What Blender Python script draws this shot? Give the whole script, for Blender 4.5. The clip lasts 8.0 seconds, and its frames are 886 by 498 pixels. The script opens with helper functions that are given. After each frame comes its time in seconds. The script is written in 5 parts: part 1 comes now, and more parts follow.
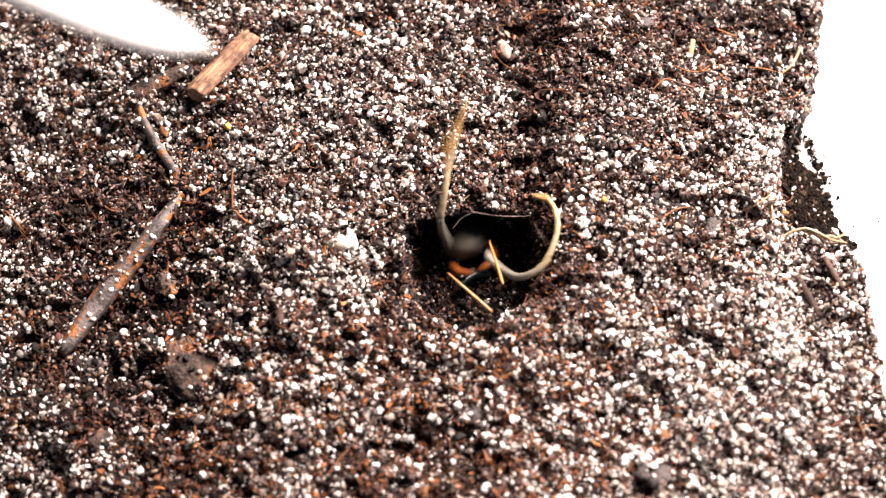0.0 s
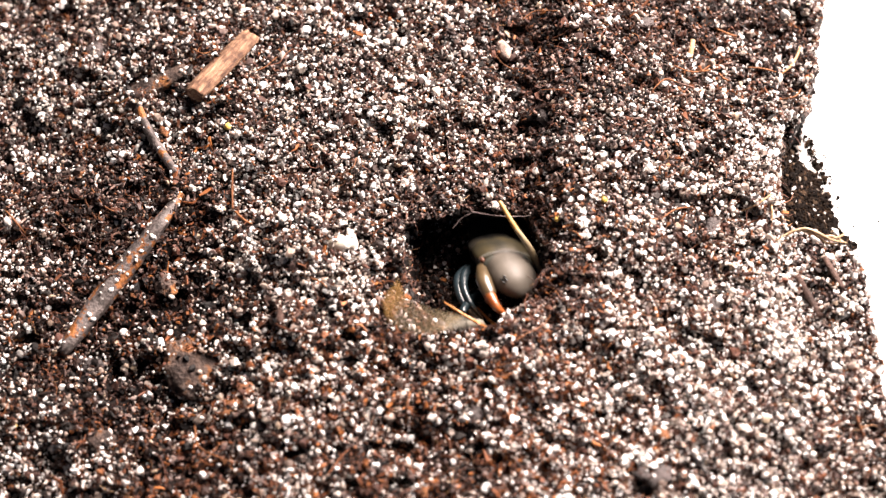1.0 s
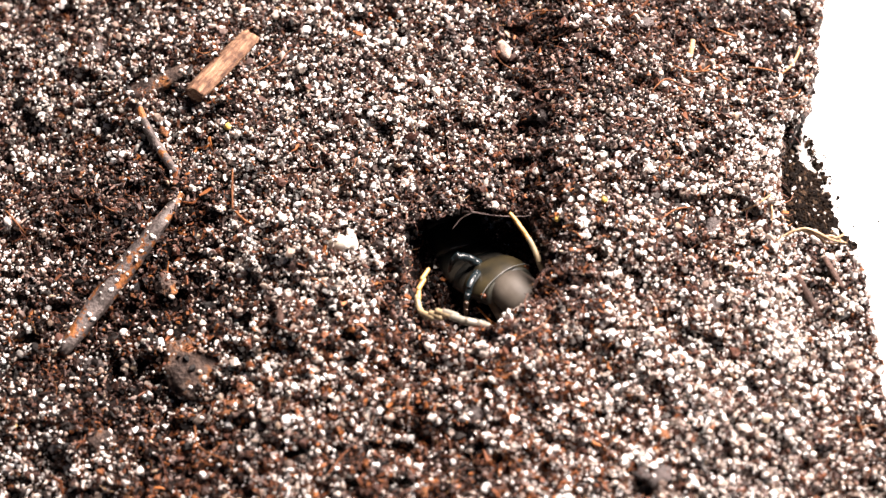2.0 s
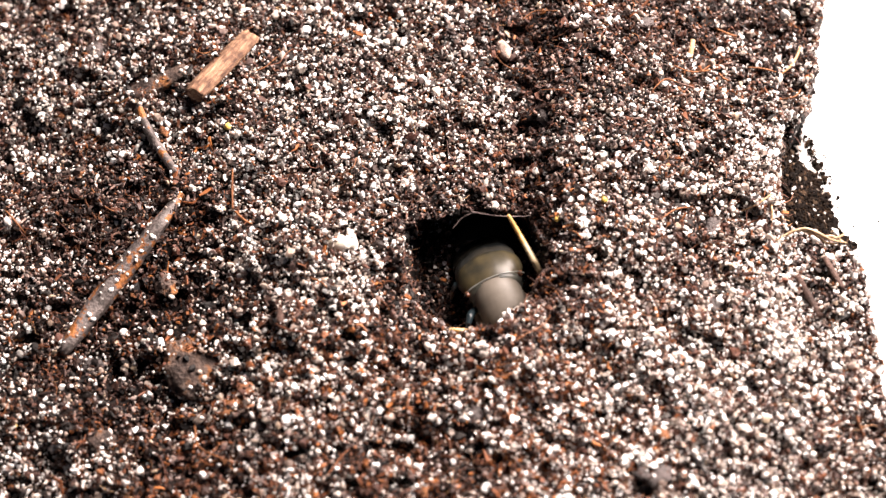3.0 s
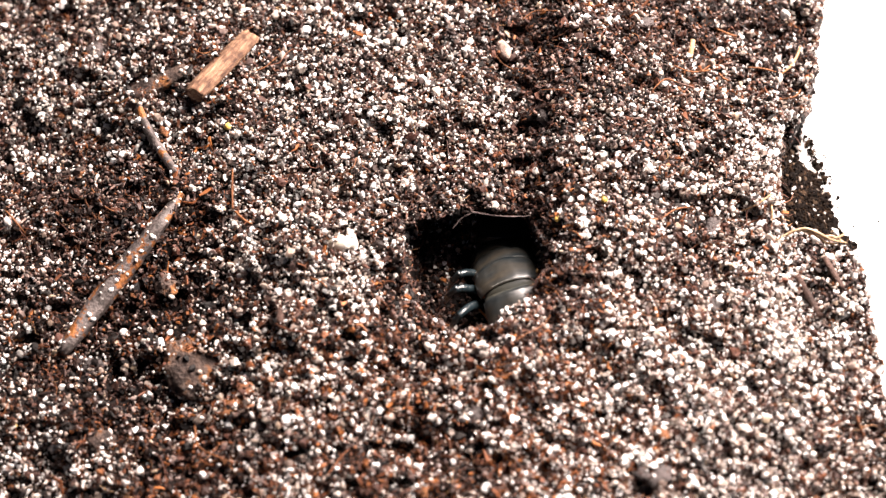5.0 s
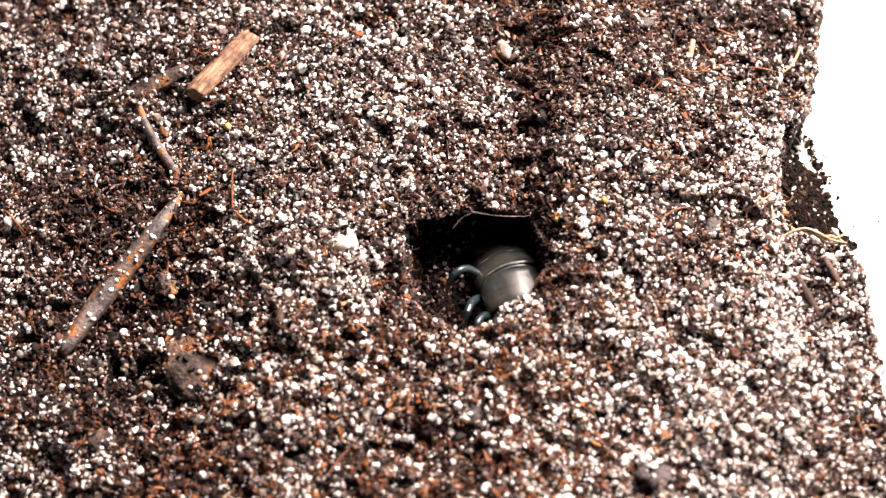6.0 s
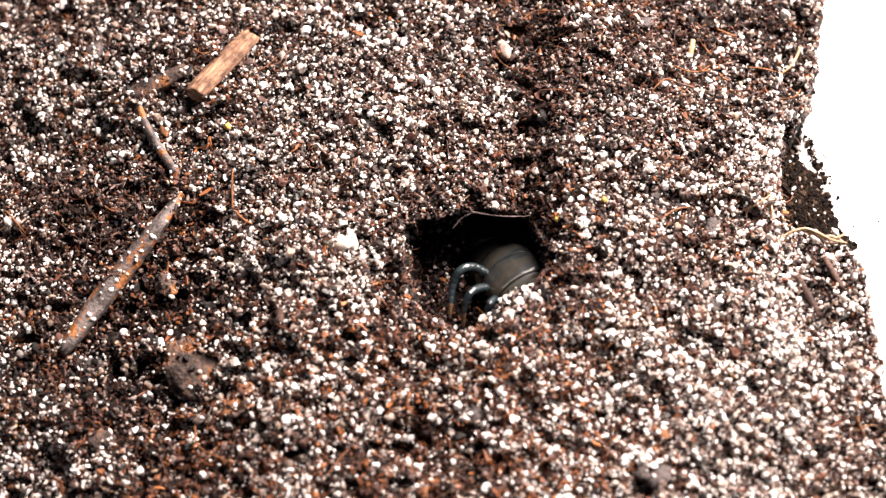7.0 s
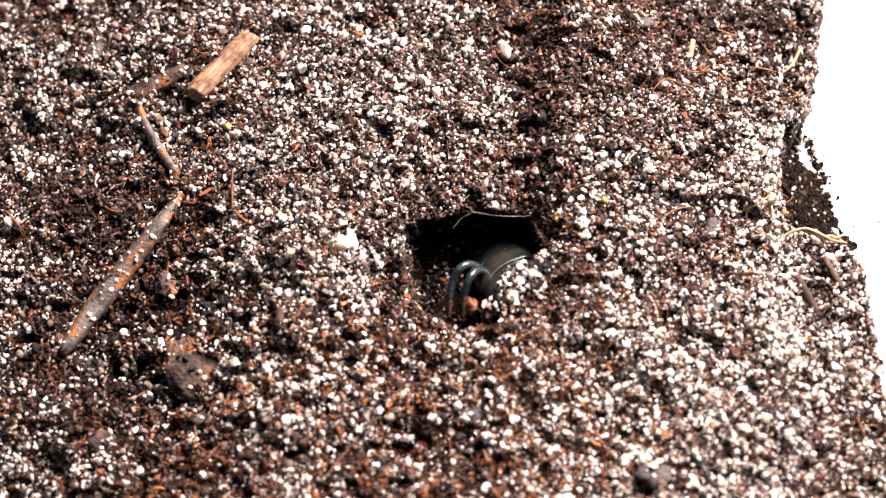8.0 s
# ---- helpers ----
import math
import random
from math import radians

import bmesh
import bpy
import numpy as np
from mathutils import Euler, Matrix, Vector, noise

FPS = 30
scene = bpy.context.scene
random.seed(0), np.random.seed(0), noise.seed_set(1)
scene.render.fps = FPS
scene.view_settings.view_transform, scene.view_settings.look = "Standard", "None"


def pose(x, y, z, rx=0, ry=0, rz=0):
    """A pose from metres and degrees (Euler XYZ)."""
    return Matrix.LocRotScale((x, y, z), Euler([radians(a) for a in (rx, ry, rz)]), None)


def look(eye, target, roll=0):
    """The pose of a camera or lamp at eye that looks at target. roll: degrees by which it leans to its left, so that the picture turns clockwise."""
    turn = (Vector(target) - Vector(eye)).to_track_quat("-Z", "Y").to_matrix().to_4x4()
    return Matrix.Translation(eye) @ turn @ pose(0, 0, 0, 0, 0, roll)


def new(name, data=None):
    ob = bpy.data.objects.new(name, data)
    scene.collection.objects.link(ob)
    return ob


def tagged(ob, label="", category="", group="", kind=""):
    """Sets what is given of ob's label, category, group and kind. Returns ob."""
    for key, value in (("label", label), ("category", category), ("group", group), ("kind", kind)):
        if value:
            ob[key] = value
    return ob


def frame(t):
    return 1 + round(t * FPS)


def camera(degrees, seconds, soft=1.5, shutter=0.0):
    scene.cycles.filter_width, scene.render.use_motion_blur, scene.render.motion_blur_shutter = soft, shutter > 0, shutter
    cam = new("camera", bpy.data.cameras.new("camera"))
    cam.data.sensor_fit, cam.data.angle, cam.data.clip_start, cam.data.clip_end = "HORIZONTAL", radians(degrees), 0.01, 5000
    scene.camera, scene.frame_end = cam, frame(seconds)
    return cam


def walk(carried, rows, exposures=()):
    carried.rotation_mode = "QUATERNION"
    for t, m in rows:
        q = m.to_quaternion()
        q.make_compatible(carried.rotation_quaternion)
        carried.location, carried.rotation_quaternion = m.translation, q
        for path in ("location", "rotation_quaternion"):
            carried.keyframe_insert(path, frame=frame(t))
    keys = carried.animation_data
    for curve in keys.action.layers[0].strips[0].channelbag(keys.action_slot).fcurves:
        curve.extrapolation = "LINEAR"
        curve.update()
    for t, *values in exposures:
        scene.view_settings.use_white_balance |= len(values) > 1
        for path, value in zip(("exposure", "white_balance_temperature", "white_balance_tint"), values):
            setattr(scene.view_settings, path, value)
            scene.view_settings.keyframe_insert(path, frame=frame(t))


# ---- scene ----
cam = camera(24, 8.0, soft=1.32, shutter=0.8)
MM = 0.001
EYE = (0.0, -0.16863, 0.24083)
walk(cam, [(0.0, look(EYE, (0, 0, 0))), (8.0, look(EYE, (0, 0, 0)))], exposures=[(0.0, 2.08, 6950, 20), (8.0, 2.08, 6950, 20)])
cam.data.dof.use_dof = True
cam.data.dof.focus_distance = 0.304
cam.data.dof.aperture_fstop = 19.0

# ---- world and light: one softbox at the side, and a dim room round it ----
LAMP_AT = Vector((0.165, 0.165, 0.255))
world = bpy.data.worlds.new("world")
scene.world = world
world.use_nodes = True
wn = world.node_tree
sky = wn.nodes.new("ShaderNodeTexSky")
sky.sky_type = "NISHITA"
sky.sun_disc = False
sky.sun_elevation = radians(50)
sky.sun_rotation = math.atan2(LAMP_AT.x, LAMP_AT.y)
bg = wn.nodes["Background"]
bg.inputs["Strength"].default_value = 0.003
wn.links.new(sky.outputs["Color"], bg.inputs["Color"])
softbox = new("softbox", bpy.data.lights.new("softbox", "AREA"))
softbox.data.shape = "SQUARE"
softbox.data.size = 0.26
softbox.data.energy = 2.45
softbox.data.color = (1.0, 0.93, 0.86)
softbox.matrix_world = look(LAMP_AT, (0, 0, 0))


# ---- materials ----
def material(name):
    m = bpy.data.materials.new(name)
    m.use_nodes = True
    nt = m.node_tree
    return m, nt, nt.nodes["Principled BSDF"]


def ramp(nt, fac, stops):
    r = nt.nodes.new("ShaderNodeValToRGB")
    els = r.color_ramp.elements
    while len(els) < len(stops):
        els.new(0.5)
    for e, (p, c) in zip(els, stops):
        e.position, e.color = p, (*c, 1)
    nt.links.new(fac, r.inputs["Fac"])
    return r.outputs["Color"]


def noise_node(nt, scale, detail=4, rough=0.6, stretch=None):
    tc = nt.nodes.new("ShaderNodeTexCoord")
    n = nt.nodes.new("ShaderNodeTexNoise")
    n.inputs["Scale"].default_value = scale
    n.inputs["Detail"].default_value = detail
    n.inputs["Roughness"].default_value = rough
    src = tc.outputs["Object"]
    if stretch:
        mp = nt.nodes.new("ShaderNodeMapping")
        mp.inputs["Scale"].default_value = stretch
        nt.links.new(src, mp.inputs["Vector"])
        src = mp.outputs["Vector"]
    nt.links.new(src, n.inputs["Vector"])
    return n.outputs["Fac"]


def bump(nt, bsdf, height, strength, dist):
    b = nt.nodes.new("ShaderNodeBump")
    b.inputs["Strength"].default_value = strength
    b.inputs["Distance"].default_value = dist
    nt.links.new(height, b.inputs["Height"])
    nt.links.new(b.outputs["Normal"], bsdf.inputs["Normal"])


def mixed(nt, fac, a, b, kind="MIX"):
    m = nt.nodes.new("ShaderNodeMix")
    m.data_type, m.blend_type = "RGBA", kind
    for value, sock in ((fac, m.inputs[0]), (a, m.inputs[6]), (b, m.inputs[7])):
        if isinstance(value, (int, float)):
            sock.default_value = value
        elif isinstance(value, tuple):
            sock.default_value = (*value, 1)
        else:
            nt.links.new(value, sock)
    return m.outputs[2]


def island_mat(name, stops, rough, spec=0.5, grain=2500, bumpy=0.5, dist=0.0001, vary=0.35):
    """Loose bits: each island has its own tone, with finer stains over it."""
    m, nt, b = material(name)
    g = nt.nodes.new("ShaderNodeNewGeometry")
    base = ramp(nt, g.outputs["Random Per Island"], stops)
    n = noise_node(nt, grain, 4)
    dark = ramp(nt, n, [(0.3, (1 - vary,) * 3), (0.65, (1.0, 1.0, 1.0))])
    nt.links.new(mixed(nt, 1.0, base, dark, "MULTIPLY"), b.inputs["Base Color"])
    b.inputs["Roughness"].default_value = rough
    b.inputs["Specular IOR Level"].default_value = spec
    bump(nt, b, n, bumpy, dist)
    return m


def noise_mat(name, stops, scale, rough, spec=0.5, detail=5, stretch=None, bumpy=0.6, dist=0.0002, fine=0.3):
    """Two scales of tone: broad patches and fine grain."""
    m, nt, b = material(name)
    n = noise_node(nt, scale, detail, 0.65, stretch)
    f = noise_node(nt, scale * 7, 3, 0.6, stretch)
    col = ramp(nt, n, stops)
    tone = ramp(nt, f, [(0.3, (1 - fine,) * 3), (0.7, (1.0, 1.0, 1.0))])
    nt.links.new(mixed(nt, 1.0, col, tone, "MULTIPLY"), b.inputs["Base Color"])
    b.inputs["Roughness"].default_value = rough
    b.inputs["Specular IOR Level"].default_value = spec
    bump(nt, b, f, bumpy, dist)
    return m


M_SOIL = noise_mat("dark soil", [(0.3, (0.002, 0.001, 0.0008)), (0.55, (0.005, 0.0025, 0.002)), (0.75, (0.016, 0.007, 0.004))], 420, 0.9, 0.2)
M_WHITE = island_mat("white sand", [(0.0, (0.17, 0.122, 0.102)), (0.22, (0.36, 0.29, 0.245)), (0.45, (0.58, 0.53, 0.485)), (0.66, (0.80, 0.78, 0.76)), (0.85, (0.88, 0.88, 0.88))], 0.35, 0.5, 2200, 0.6, 0.00012, 0.3)


def grain_mat():
    """Single grains: each has its own tone."""
    m, nt, b = material("coarse white grain")
    info = nt.nodes.new("ShaderNodeObjectInfo")
    base = ramp(nt, info.outputs["Random"], [(0.0, (0.40, 0.34, 0.31)), (0.3, (0.68, 0.64, 0.60)), (0.6, (0.83, 0.82, 0.81)), (1.0, (0.88, 0.88, 0.88))])
    n = noise_node(nt, 2600, 4)
    tone = ramp(nt, n, [(0.3, (0.75, 0.74, 0.73)), (0.65, (1.0, 1.0, 1.0))])
    nt.links.new(mixed(nt, 1.0, base, tone, "MULTIPLY"), b.inputs["Base Color"])
    b.inputs["Roughness"].default_value = 0.35
    bump(nt, b, n, 0.5, 0.0001)
    return m


M_GRAIN = grain_mat()
M_GREY = island_mat("grey grit", [(0.0, (0.060, 0.036, 0.032)), (0.4, (0.140, 0.096, 0.088)), (0.8, (0.280, 0.205, 0.180)), (1.0, (0.430, 0.330, 0.235))], 0.4, 0.55, 1800, 0.5, 0.0001, 0.4)
M_CRUMB = island_mat("peat crumbs", [(0.0, (0.002, 0.001, 0.001)), (0.5, (0.007, 0.003, 0.002)), (0.76, (0.044, 0.018, 0.013)), (0.9, (0.092, 0.037, 0.026)), (1.0, (0.140, 0.050, 0.027))], 0.65, 0.3, 1500, 0.9, 0.00025, 0.55)
# peat again, with the shade below the edge put into its darker colour
M_HEAP = island_mat("peat darkened for shade", [(0.0, (0.003, 0.0015, 0.001)), (0.6, (0.007, 0.004, 0.0025)), (0.88, (0.020, 0.011, 0.006)), (0.96, (0.050, 0.026, 0.014)), (1.0, (0.12, 0.085, 0.060))], 0.9, 0.1, 1500, 0.8, 0.0002, 0.5)
M_DUST = island_mat("peat dust", [(0.0, (0.005, 0.002, 0.001)), (0.45, (0.022, 0.008, 0.005)), (0.8, (0.095, 0.036, 0.018)), (1.0, (0.190, 0.072, 0.028))], 0.7, 0.25, 2500, 0.5, 0.0001, 0.3)
M_FLAKE = island_mat("peat flakes", [(0.0, (0.007, 0.003, 0.002)), (0.38, (0.026, 0.010, 0.008)), (0.62, (0.078, 0.048, 0.043)), (0.8, (0.110, 0.045, 0.030)), (0.93, (0.165, 0.088, 0.065)), (1.0, (0.30, 0.20, 0.17))], 0.5, 0.4, 1900, 0.8, 0.00015, 0.5)
M_FIBRE = island_mat("coir fibres", [(0.0, (0.026, 0.010, 0.006)), (0.45, (0.085, 0.026, 0.013)), (0.8, (0.190, 0.056, 0.022)), (0.96, (0.28, 0.105, 0.038)), (1.0, (0.42, 0.26, 0.13))], 0.5, 0.4, 1500, 0.3, 0.00005, 0.35)
M_SHRED = island_mat("rusty shreds", [(0.0, (0.036, 0.012, 0.006)), (0.35, (0.105, 0.033, 0.013)), (0.75, (0.200, 0.062, 0.020)), (1.0, (0.37, 0.132, 0.038))], 0.6, 0.3, 1200, 0.7, 0.0001, 0.5)
M_TABLE = noise_mat("white sheet", [(0.3, (0.84, 0.84, 0.84)), (0.7, (0.88, 0.88, 0.88))], 60, 0.55, 0.4, fine=0.03, bumpy=0.05)


def bark_mat():
    """Dry bark: streaks along the grain, broken by fine cross cracks."""
    m, nt, b = material("dry bark")
    streak = noise_node(nt, 1500, 5, 0.7, (1.0, 1.0, 0.13))
    col = ramp(nt, streak, [(0.30, (0.072, 0.032, 0.020)), (0.43, (0.180, 0.092, 0.054)), (0.56, (0.290, 0.168, 0.102)), (0.70, (0.44, 0.30, 0.20))])
    tc = nt.nodes.new("ShaderNodeTexCoord")
    mp = nt.nodes.new("ShaderNodeMapping")
    mp.inputs["Scale"].default_value = (1.0, 1.0, 0.45)
    nt.links.new(tc.outputs["Object"], mp.inputs["Vector"])
    vo = nt.nodes.new("ShaderNodeTexVoronoi")
    vo.feature = "DISTANCE_TO_EDGE"
    vo.inputs["Scale"].default_value = 1500
    nt.links.new(mp.outputs["Vector"], vo.inputs["Vector"])
    crack = ramp(nt, vo.outputs["Distance"], [(0.0, (0.55, 0.51, 0.49)), (0.03, (0.85, 0.83, 0.82)), (0.07, (1.0, 1.0, 1.0))])
    patch = ramp(nt, noise_node(nt, 500, 4, 0.6), [(0.38, (0.42, 0.37, 0.35)), (0.58, (1.0, 1.0, 1.0))])
    both = mixed(nt, 1.0, crack, patch, "MULTIPLY")
    nt.links.new(mixed(nt, 1.0, col, both, "MULTIPLY"), b.inputs["Base Color"])
    b.inputs["Roughness"].default_value = 0.7
    b.inputs["Specular IOR Level"].default_value = 0.3
    bump(nt, b, streak, 0.8, 0.0005)
    return m


M_BARK = bark_mat()
M_WOOD = noise_mat("dark brown wood", [(0.32, (0.028, 0.014, 0.010)), (0.52, (0.072, 0.037, 0.028)), (0.72, (0.125, 0.072, 0.056))], 420, 0.7, 0.3, bumpy=0.9, dist=0.0003, fine=0.5)
M_TWIG = noise_mat("grey twig", [(0.34, (0.022, 0.017, 0.014)), (0.45, (0.080, 0.062, 0.058)), (0.55, (0.165, 0.136, 0.130)), (0.58, (0.290, 0.100, 0.028)), (0.74, (0.420, 0.165, 0.045))], 330, 0.65, 0.4, stretch=(0.9, 0.9, 0.9), bumpy=0.8, dist=0.0003, fine=0.5)
M_CLOD = noise_mat("clod", [(0.35, (0.025, 0.016, 0.013)), (0.46, (0.075, 0.050, 0.042)), (0.53, (0.130, 0.085, 0.066)), (0.58, (0.230, 0.090, 0.034)), (0.70, (0.34, 0.14, 0.045))], 260, 0.8, 0.3, bumpy=1.0, dist=0.0005, fine=0.6)
M_CLODDARK = noise_mat("dark clod", [(0.35, (0.028, 0.022, 0.021)), (0.55, (0.080, 0.062, 0.060)), (0.75, (0.140, 0.108, 0.104))], 500, 0.6, 0.4, bumpy=1.0, dist=0.0003, fine=0.5)
M_RUST = noise_mat("rust brown chip", [(0.3, (0.075, 0.028, 0.013)), (0.55, (0.255, 0.098, 0.038)), (0.8, (0.390, 0.180, 0.075))], 600, 0.7, 0.3, bumpy=0.9, dist=0.0002, fine=0.5)
M_ORANGE = noise_mat("orange crumb", [(0.42, (0.025, 0.008, 0.003)), (0.52, (0.15, 0.036, 0.006)), (0.66, (0.38, 0.125, 0.018))], 900, 0.5, 0.4, bumpy=0.9, dist=0.0002, fine=0.5)
M_STRAW = noise_mat("straw", [(0.3, (0.36, 0.18, 0.08)), (0.6, (0.54, 0.33, 0.18)), (0.8, (0.64, 0.47, 0.32))], 800, 0.6, 0.4, stretch=(1, 1, 0.2), bumpy=0.5)
M_PEBBLE = noise_mat("pale pebble", [(0.36, (0.60, 0.50, 0.37)), (0.52, (0.76, 0.69, 0.58)), (0.66, (0.85, 0.82, 0.78))], 300, 0.45, 0.5, bumpy=0.6, dist=0.0002)
M_YELLOW = noise_mat("yellow grain", [(0.3, (0.50, 0.29, 0.05)), (0.7, (0.78, 0.56, 0.14))], 900, 0.4, 0.5)
M_TOOL = noise_mat("white plastic", [(0.3, (0.84, 0.84, 0.85)), (0.7, (0.88, 0.88, 0.88))], 50, 0.35, 0.5, fine=0.02, bumpy=0.03)


# ---- mesh helpers (numbers in millimetres) ----
def mesh_of(name, verts, faces, mat, smooth=True):
    """A mesh from arrays: verts in mm, faces all with the same number of corners."""
    me = bpy.data.meshes.new(name)
    v = np.asarray(verts, dtype=np.float64) * MM
    f = np.asarray(faces, dtype=np.int32)
    n, k = f.shape
    me.vertices.add(len(v))
    me.vertices.foreach_set("co", v.ravel())
    me.loops.add(n * k)
    me.loops.foreach_set("vertex_index", f.ravel())
    me.polygons.add(n)
    me.polygons.foreach_set("loop_start", np.arange(0, n * k, k, dtype=np.int32))
    me.polygons.foreach_set("use_smooth", np.full(n, smooth))
    me.materials.append(mat)
    me.update(calc_edges=True)
    me.validate()
    return me


def part(name, verts, faces, mat, parent=None, label="", smooth=True):
    ob = new(name, mesh_of(name, verts, faces, mat, smooth))
    if parent:
        ob.parent = parent
    if label:
        tagged(ob, label)
    return ob


def ico(sub):
    bm = bmesh.new()
    bmesh.ops.create_icosphere(bm, subdivisions=sub, radius=1.0)
    v = np.array([p.co[:] for p in bm.verts])
    f = np.array([[p.index for p in q.verts] for q in bm.faces])
    bm.free()
    return v, f


ICO1, ICO2, ICO3, ICO4 = ico(1), ico(2), ico(3), ico(4)
OCTA = (np.array([(1, 0, 0), (-1, 0, 0), (0, 1, 0), (0, -1, 0), (0, 0, 1), (0, 0, -1)], float),
        np.array([(0, 2, 4), (2, 1, 4), (1, 3, 4), (3, 0, 4), (2, 0, 5), (1, 2, 5), (3, 1, 5), (0, 3, 5)]))
TABLE_RNG = np.random.RandomState(5).rand(8, 256, 256)


def vnoise(x, y, size, seed=0):
    """Smooth value noise, -1 to 1."""
    x, y = np.asarray(x, float) / size + 1000, np.asarray(y, float) / size + 1000
    i, j = np.floor(x).astype(int), np.floor(y).astype(int)
    u, v = x - i, y - j
    u, v = u * u * (3 - 2 * u), v * v * (3 - 2 * v)
    t = TABLE_RNG[seed % 8]
    i0, j0, i1, j1 = i % 256, j % 256, (i + 1) % 256, (j + 1) % 256
    return 2 * ((t[i0, j0] * (1 - u) + t[i1, j0] * u) * (1 - v) + (t[i0, j1] * (1 - u) + t[i1, j1] * u) * v) - 1


def sstep(a, b, x):
    t = np.clip((np.asarray(x, float) - a) / (b - a), 0, 1)
    return t * t * (3 - 2 * t)


# ---- the lie of the soil ----
PIT = (4.5, -3.9)
PIT_DEPTH = 12.0
TABLE_Z = -13.5


def bumpf(x, y, cx, cy, rx, ry, turn=0.0):
    c, s = math.cos(radians(turn)), math.sin(radians(turn))
    dx, dy = x - cx, y - cy
    a, b = (c * dx + s * dy) / rx, (-s * dx + c * dy) / ry
    return np.exp(-(a * a + b * b))


def edge_x(y):
    """Where the soil breaks off, along the plan's y."""
    e = np.interp(y, [-60, -26, -17, -10, -6, -1.4, 0.9, 3.2, 5, 9.5, 14, 18.2, 23.2, 24.6, 30, 33, 40, 47, 60], [60.6, 59.7, 59.3, 58.9, 59.1, 58.2, 55.8, 49.4, 48.5, 48.0, 48.6, 49.5, 49.9, 53.8, 54.8, 56.0, 56.8, 58.9, 60])
    return e + 0.4 * vnoise(y, y * 0 + 3, 3.0, 2) + 0.55 * vnoise(y, y * 0, 1.3, 3)


def height(x, y):
    z = -9.0 * sstep(-20, -64, x + 0.25 * y) + 2.0 * bumpf(x, y, 1, 22, 16, 34)
    ridge = sstep(-20, 8, y) * sstep(38, 24, x)
    z = z + (5.0 * sstep(11.5, 19, x - 0.06 * (y - 20)) - 1.5 * bumpf(x, y, 10.5, 26, 4, 22, 4)) * ridge
    z = z - 2.2 * sstep(34, 62, x) + 0.8 * bumpf(x, y, 40, -6, 12, 30)
    z = z + 1.0 * bumpf(x, y, 46.5, 0, 3.5, 24)
    z = z + 2.4 * bumpf(x, y, 14.5, -16, 13, 7, 12)
    z = z + 1.6 * bumpf(x, y, -18, -2, 8, 18, 12)
    z = z - 2.6 * bumpf(x, y, -36, -8, 8, 14, -15)
    z = z + 2.0 * bumpf(x, y, -46, -4, 4, 16, -38)
    z = z - 3.0 * bumpf(x, y, -36, -24, 9, 7)
    z = z - 2.6 * bumpf(x, y, -6, -31, 9, 4)
    z = z - 2.0 * bumpf(x, y, -5, -9, 5, 7) - 1.9 * bumpf(x, y, 3, 4, 13, 10)
    z = z + 2.0 * bumpf(x, y, -54, -27, 9, 6) + 0.8 * bumpf(x, y, 18, -3.5, 3.5, 3)
    z = z - 2.0 * bumpf(x, y, -52, 18, 8, 5) + 1.3 * bumpf(x, y, -58, 33, 8, 6)
    z = z + 1.3 * vnoise(x, y, 9.0, 0) + 0.85 * vnoise(x, y, 4.2, 1) + 0.8 * vnoise(x, y, 2.1, 5) + 0.65 * vnoise(x, y, 1.1, 4)
    # pores between the grains, deepest on the near side
    z = z - (1.5 + 1.6 * sstep(8, -18, y) * sstep(30, 0, x)) * np.clip(vnoise(x, y, 1.7, 6) - 0.15, 0, 1)
    return z


def pit_radius(th):
    """The burrow's uneven mouth: its radius by direction, with a pointed corner at the far left."""
    at = [-3.14, -2.8, -2.32, -1.92, -1.66, -1.34, -0.8, -0.2, 0.11, 0.41, 0.73, 1.01, 1.48, 1.91, 2.12, 2.34, 2.51, 2.62, 2.78, 3.14]
    r = [10.2, 10.3, 10.5, 10.6, 10.4, 9.6, 9.2, 9.3, 9.9, 10.8, 11.7, 11.8, 10.8, 10.8, 11.0, 11.8, 12.8, 12.4, 11.0, 10.2]
    return np.interp(th, at, r) + 0.22 * np.sin(9 * th) + 0.2 * np.sin(14 * th + 2) + 0.15 * np.sin(23 * th)


def pit_rho(x, y):
    dx, dy = x - PIT[0], y - PIT[1]
    th = np.arctan2(dy, dx)
    r = pit_radius(th)
    return np.hypot(dx, dy) / r, th


def surface(x, y):
    """Plan place to a point of the soil's skin, with the burrow sunk into it and undercut on its far side."""
    x, y = np.asarray(x, float), np.asarray(y, float)
    rho, th = pit_rho(x, y)
    soft = sstep(0.2, 1.0, -np.cos(th - 0.5))
    wall = 0.20 + 0.10 * soft
    d = PIT_DEPTH * sstep(0, 1, (1 - rho) / wall)
    far = sstep(-0.6, 0.7, (y - PIT[1]) / 9.0)
    hz = height(x, y) * (1 - sstep(0, 6, d))
    # heights run along the camera's sightlines, so that humps and hollows fit its view
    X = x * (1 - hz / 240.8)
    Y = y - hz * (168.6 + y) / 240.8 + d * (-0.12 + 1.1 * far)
    z = hz - d
    e = edge_x(y)
    fall = sstep(-0.6, 2.2, x - e)
    Z = z * (1 - fall) + (TABLE_Z - 0.5) * fall
    X = np.where(x > e, e + (x - e) * 0.35, X)
    return X, Y, Z


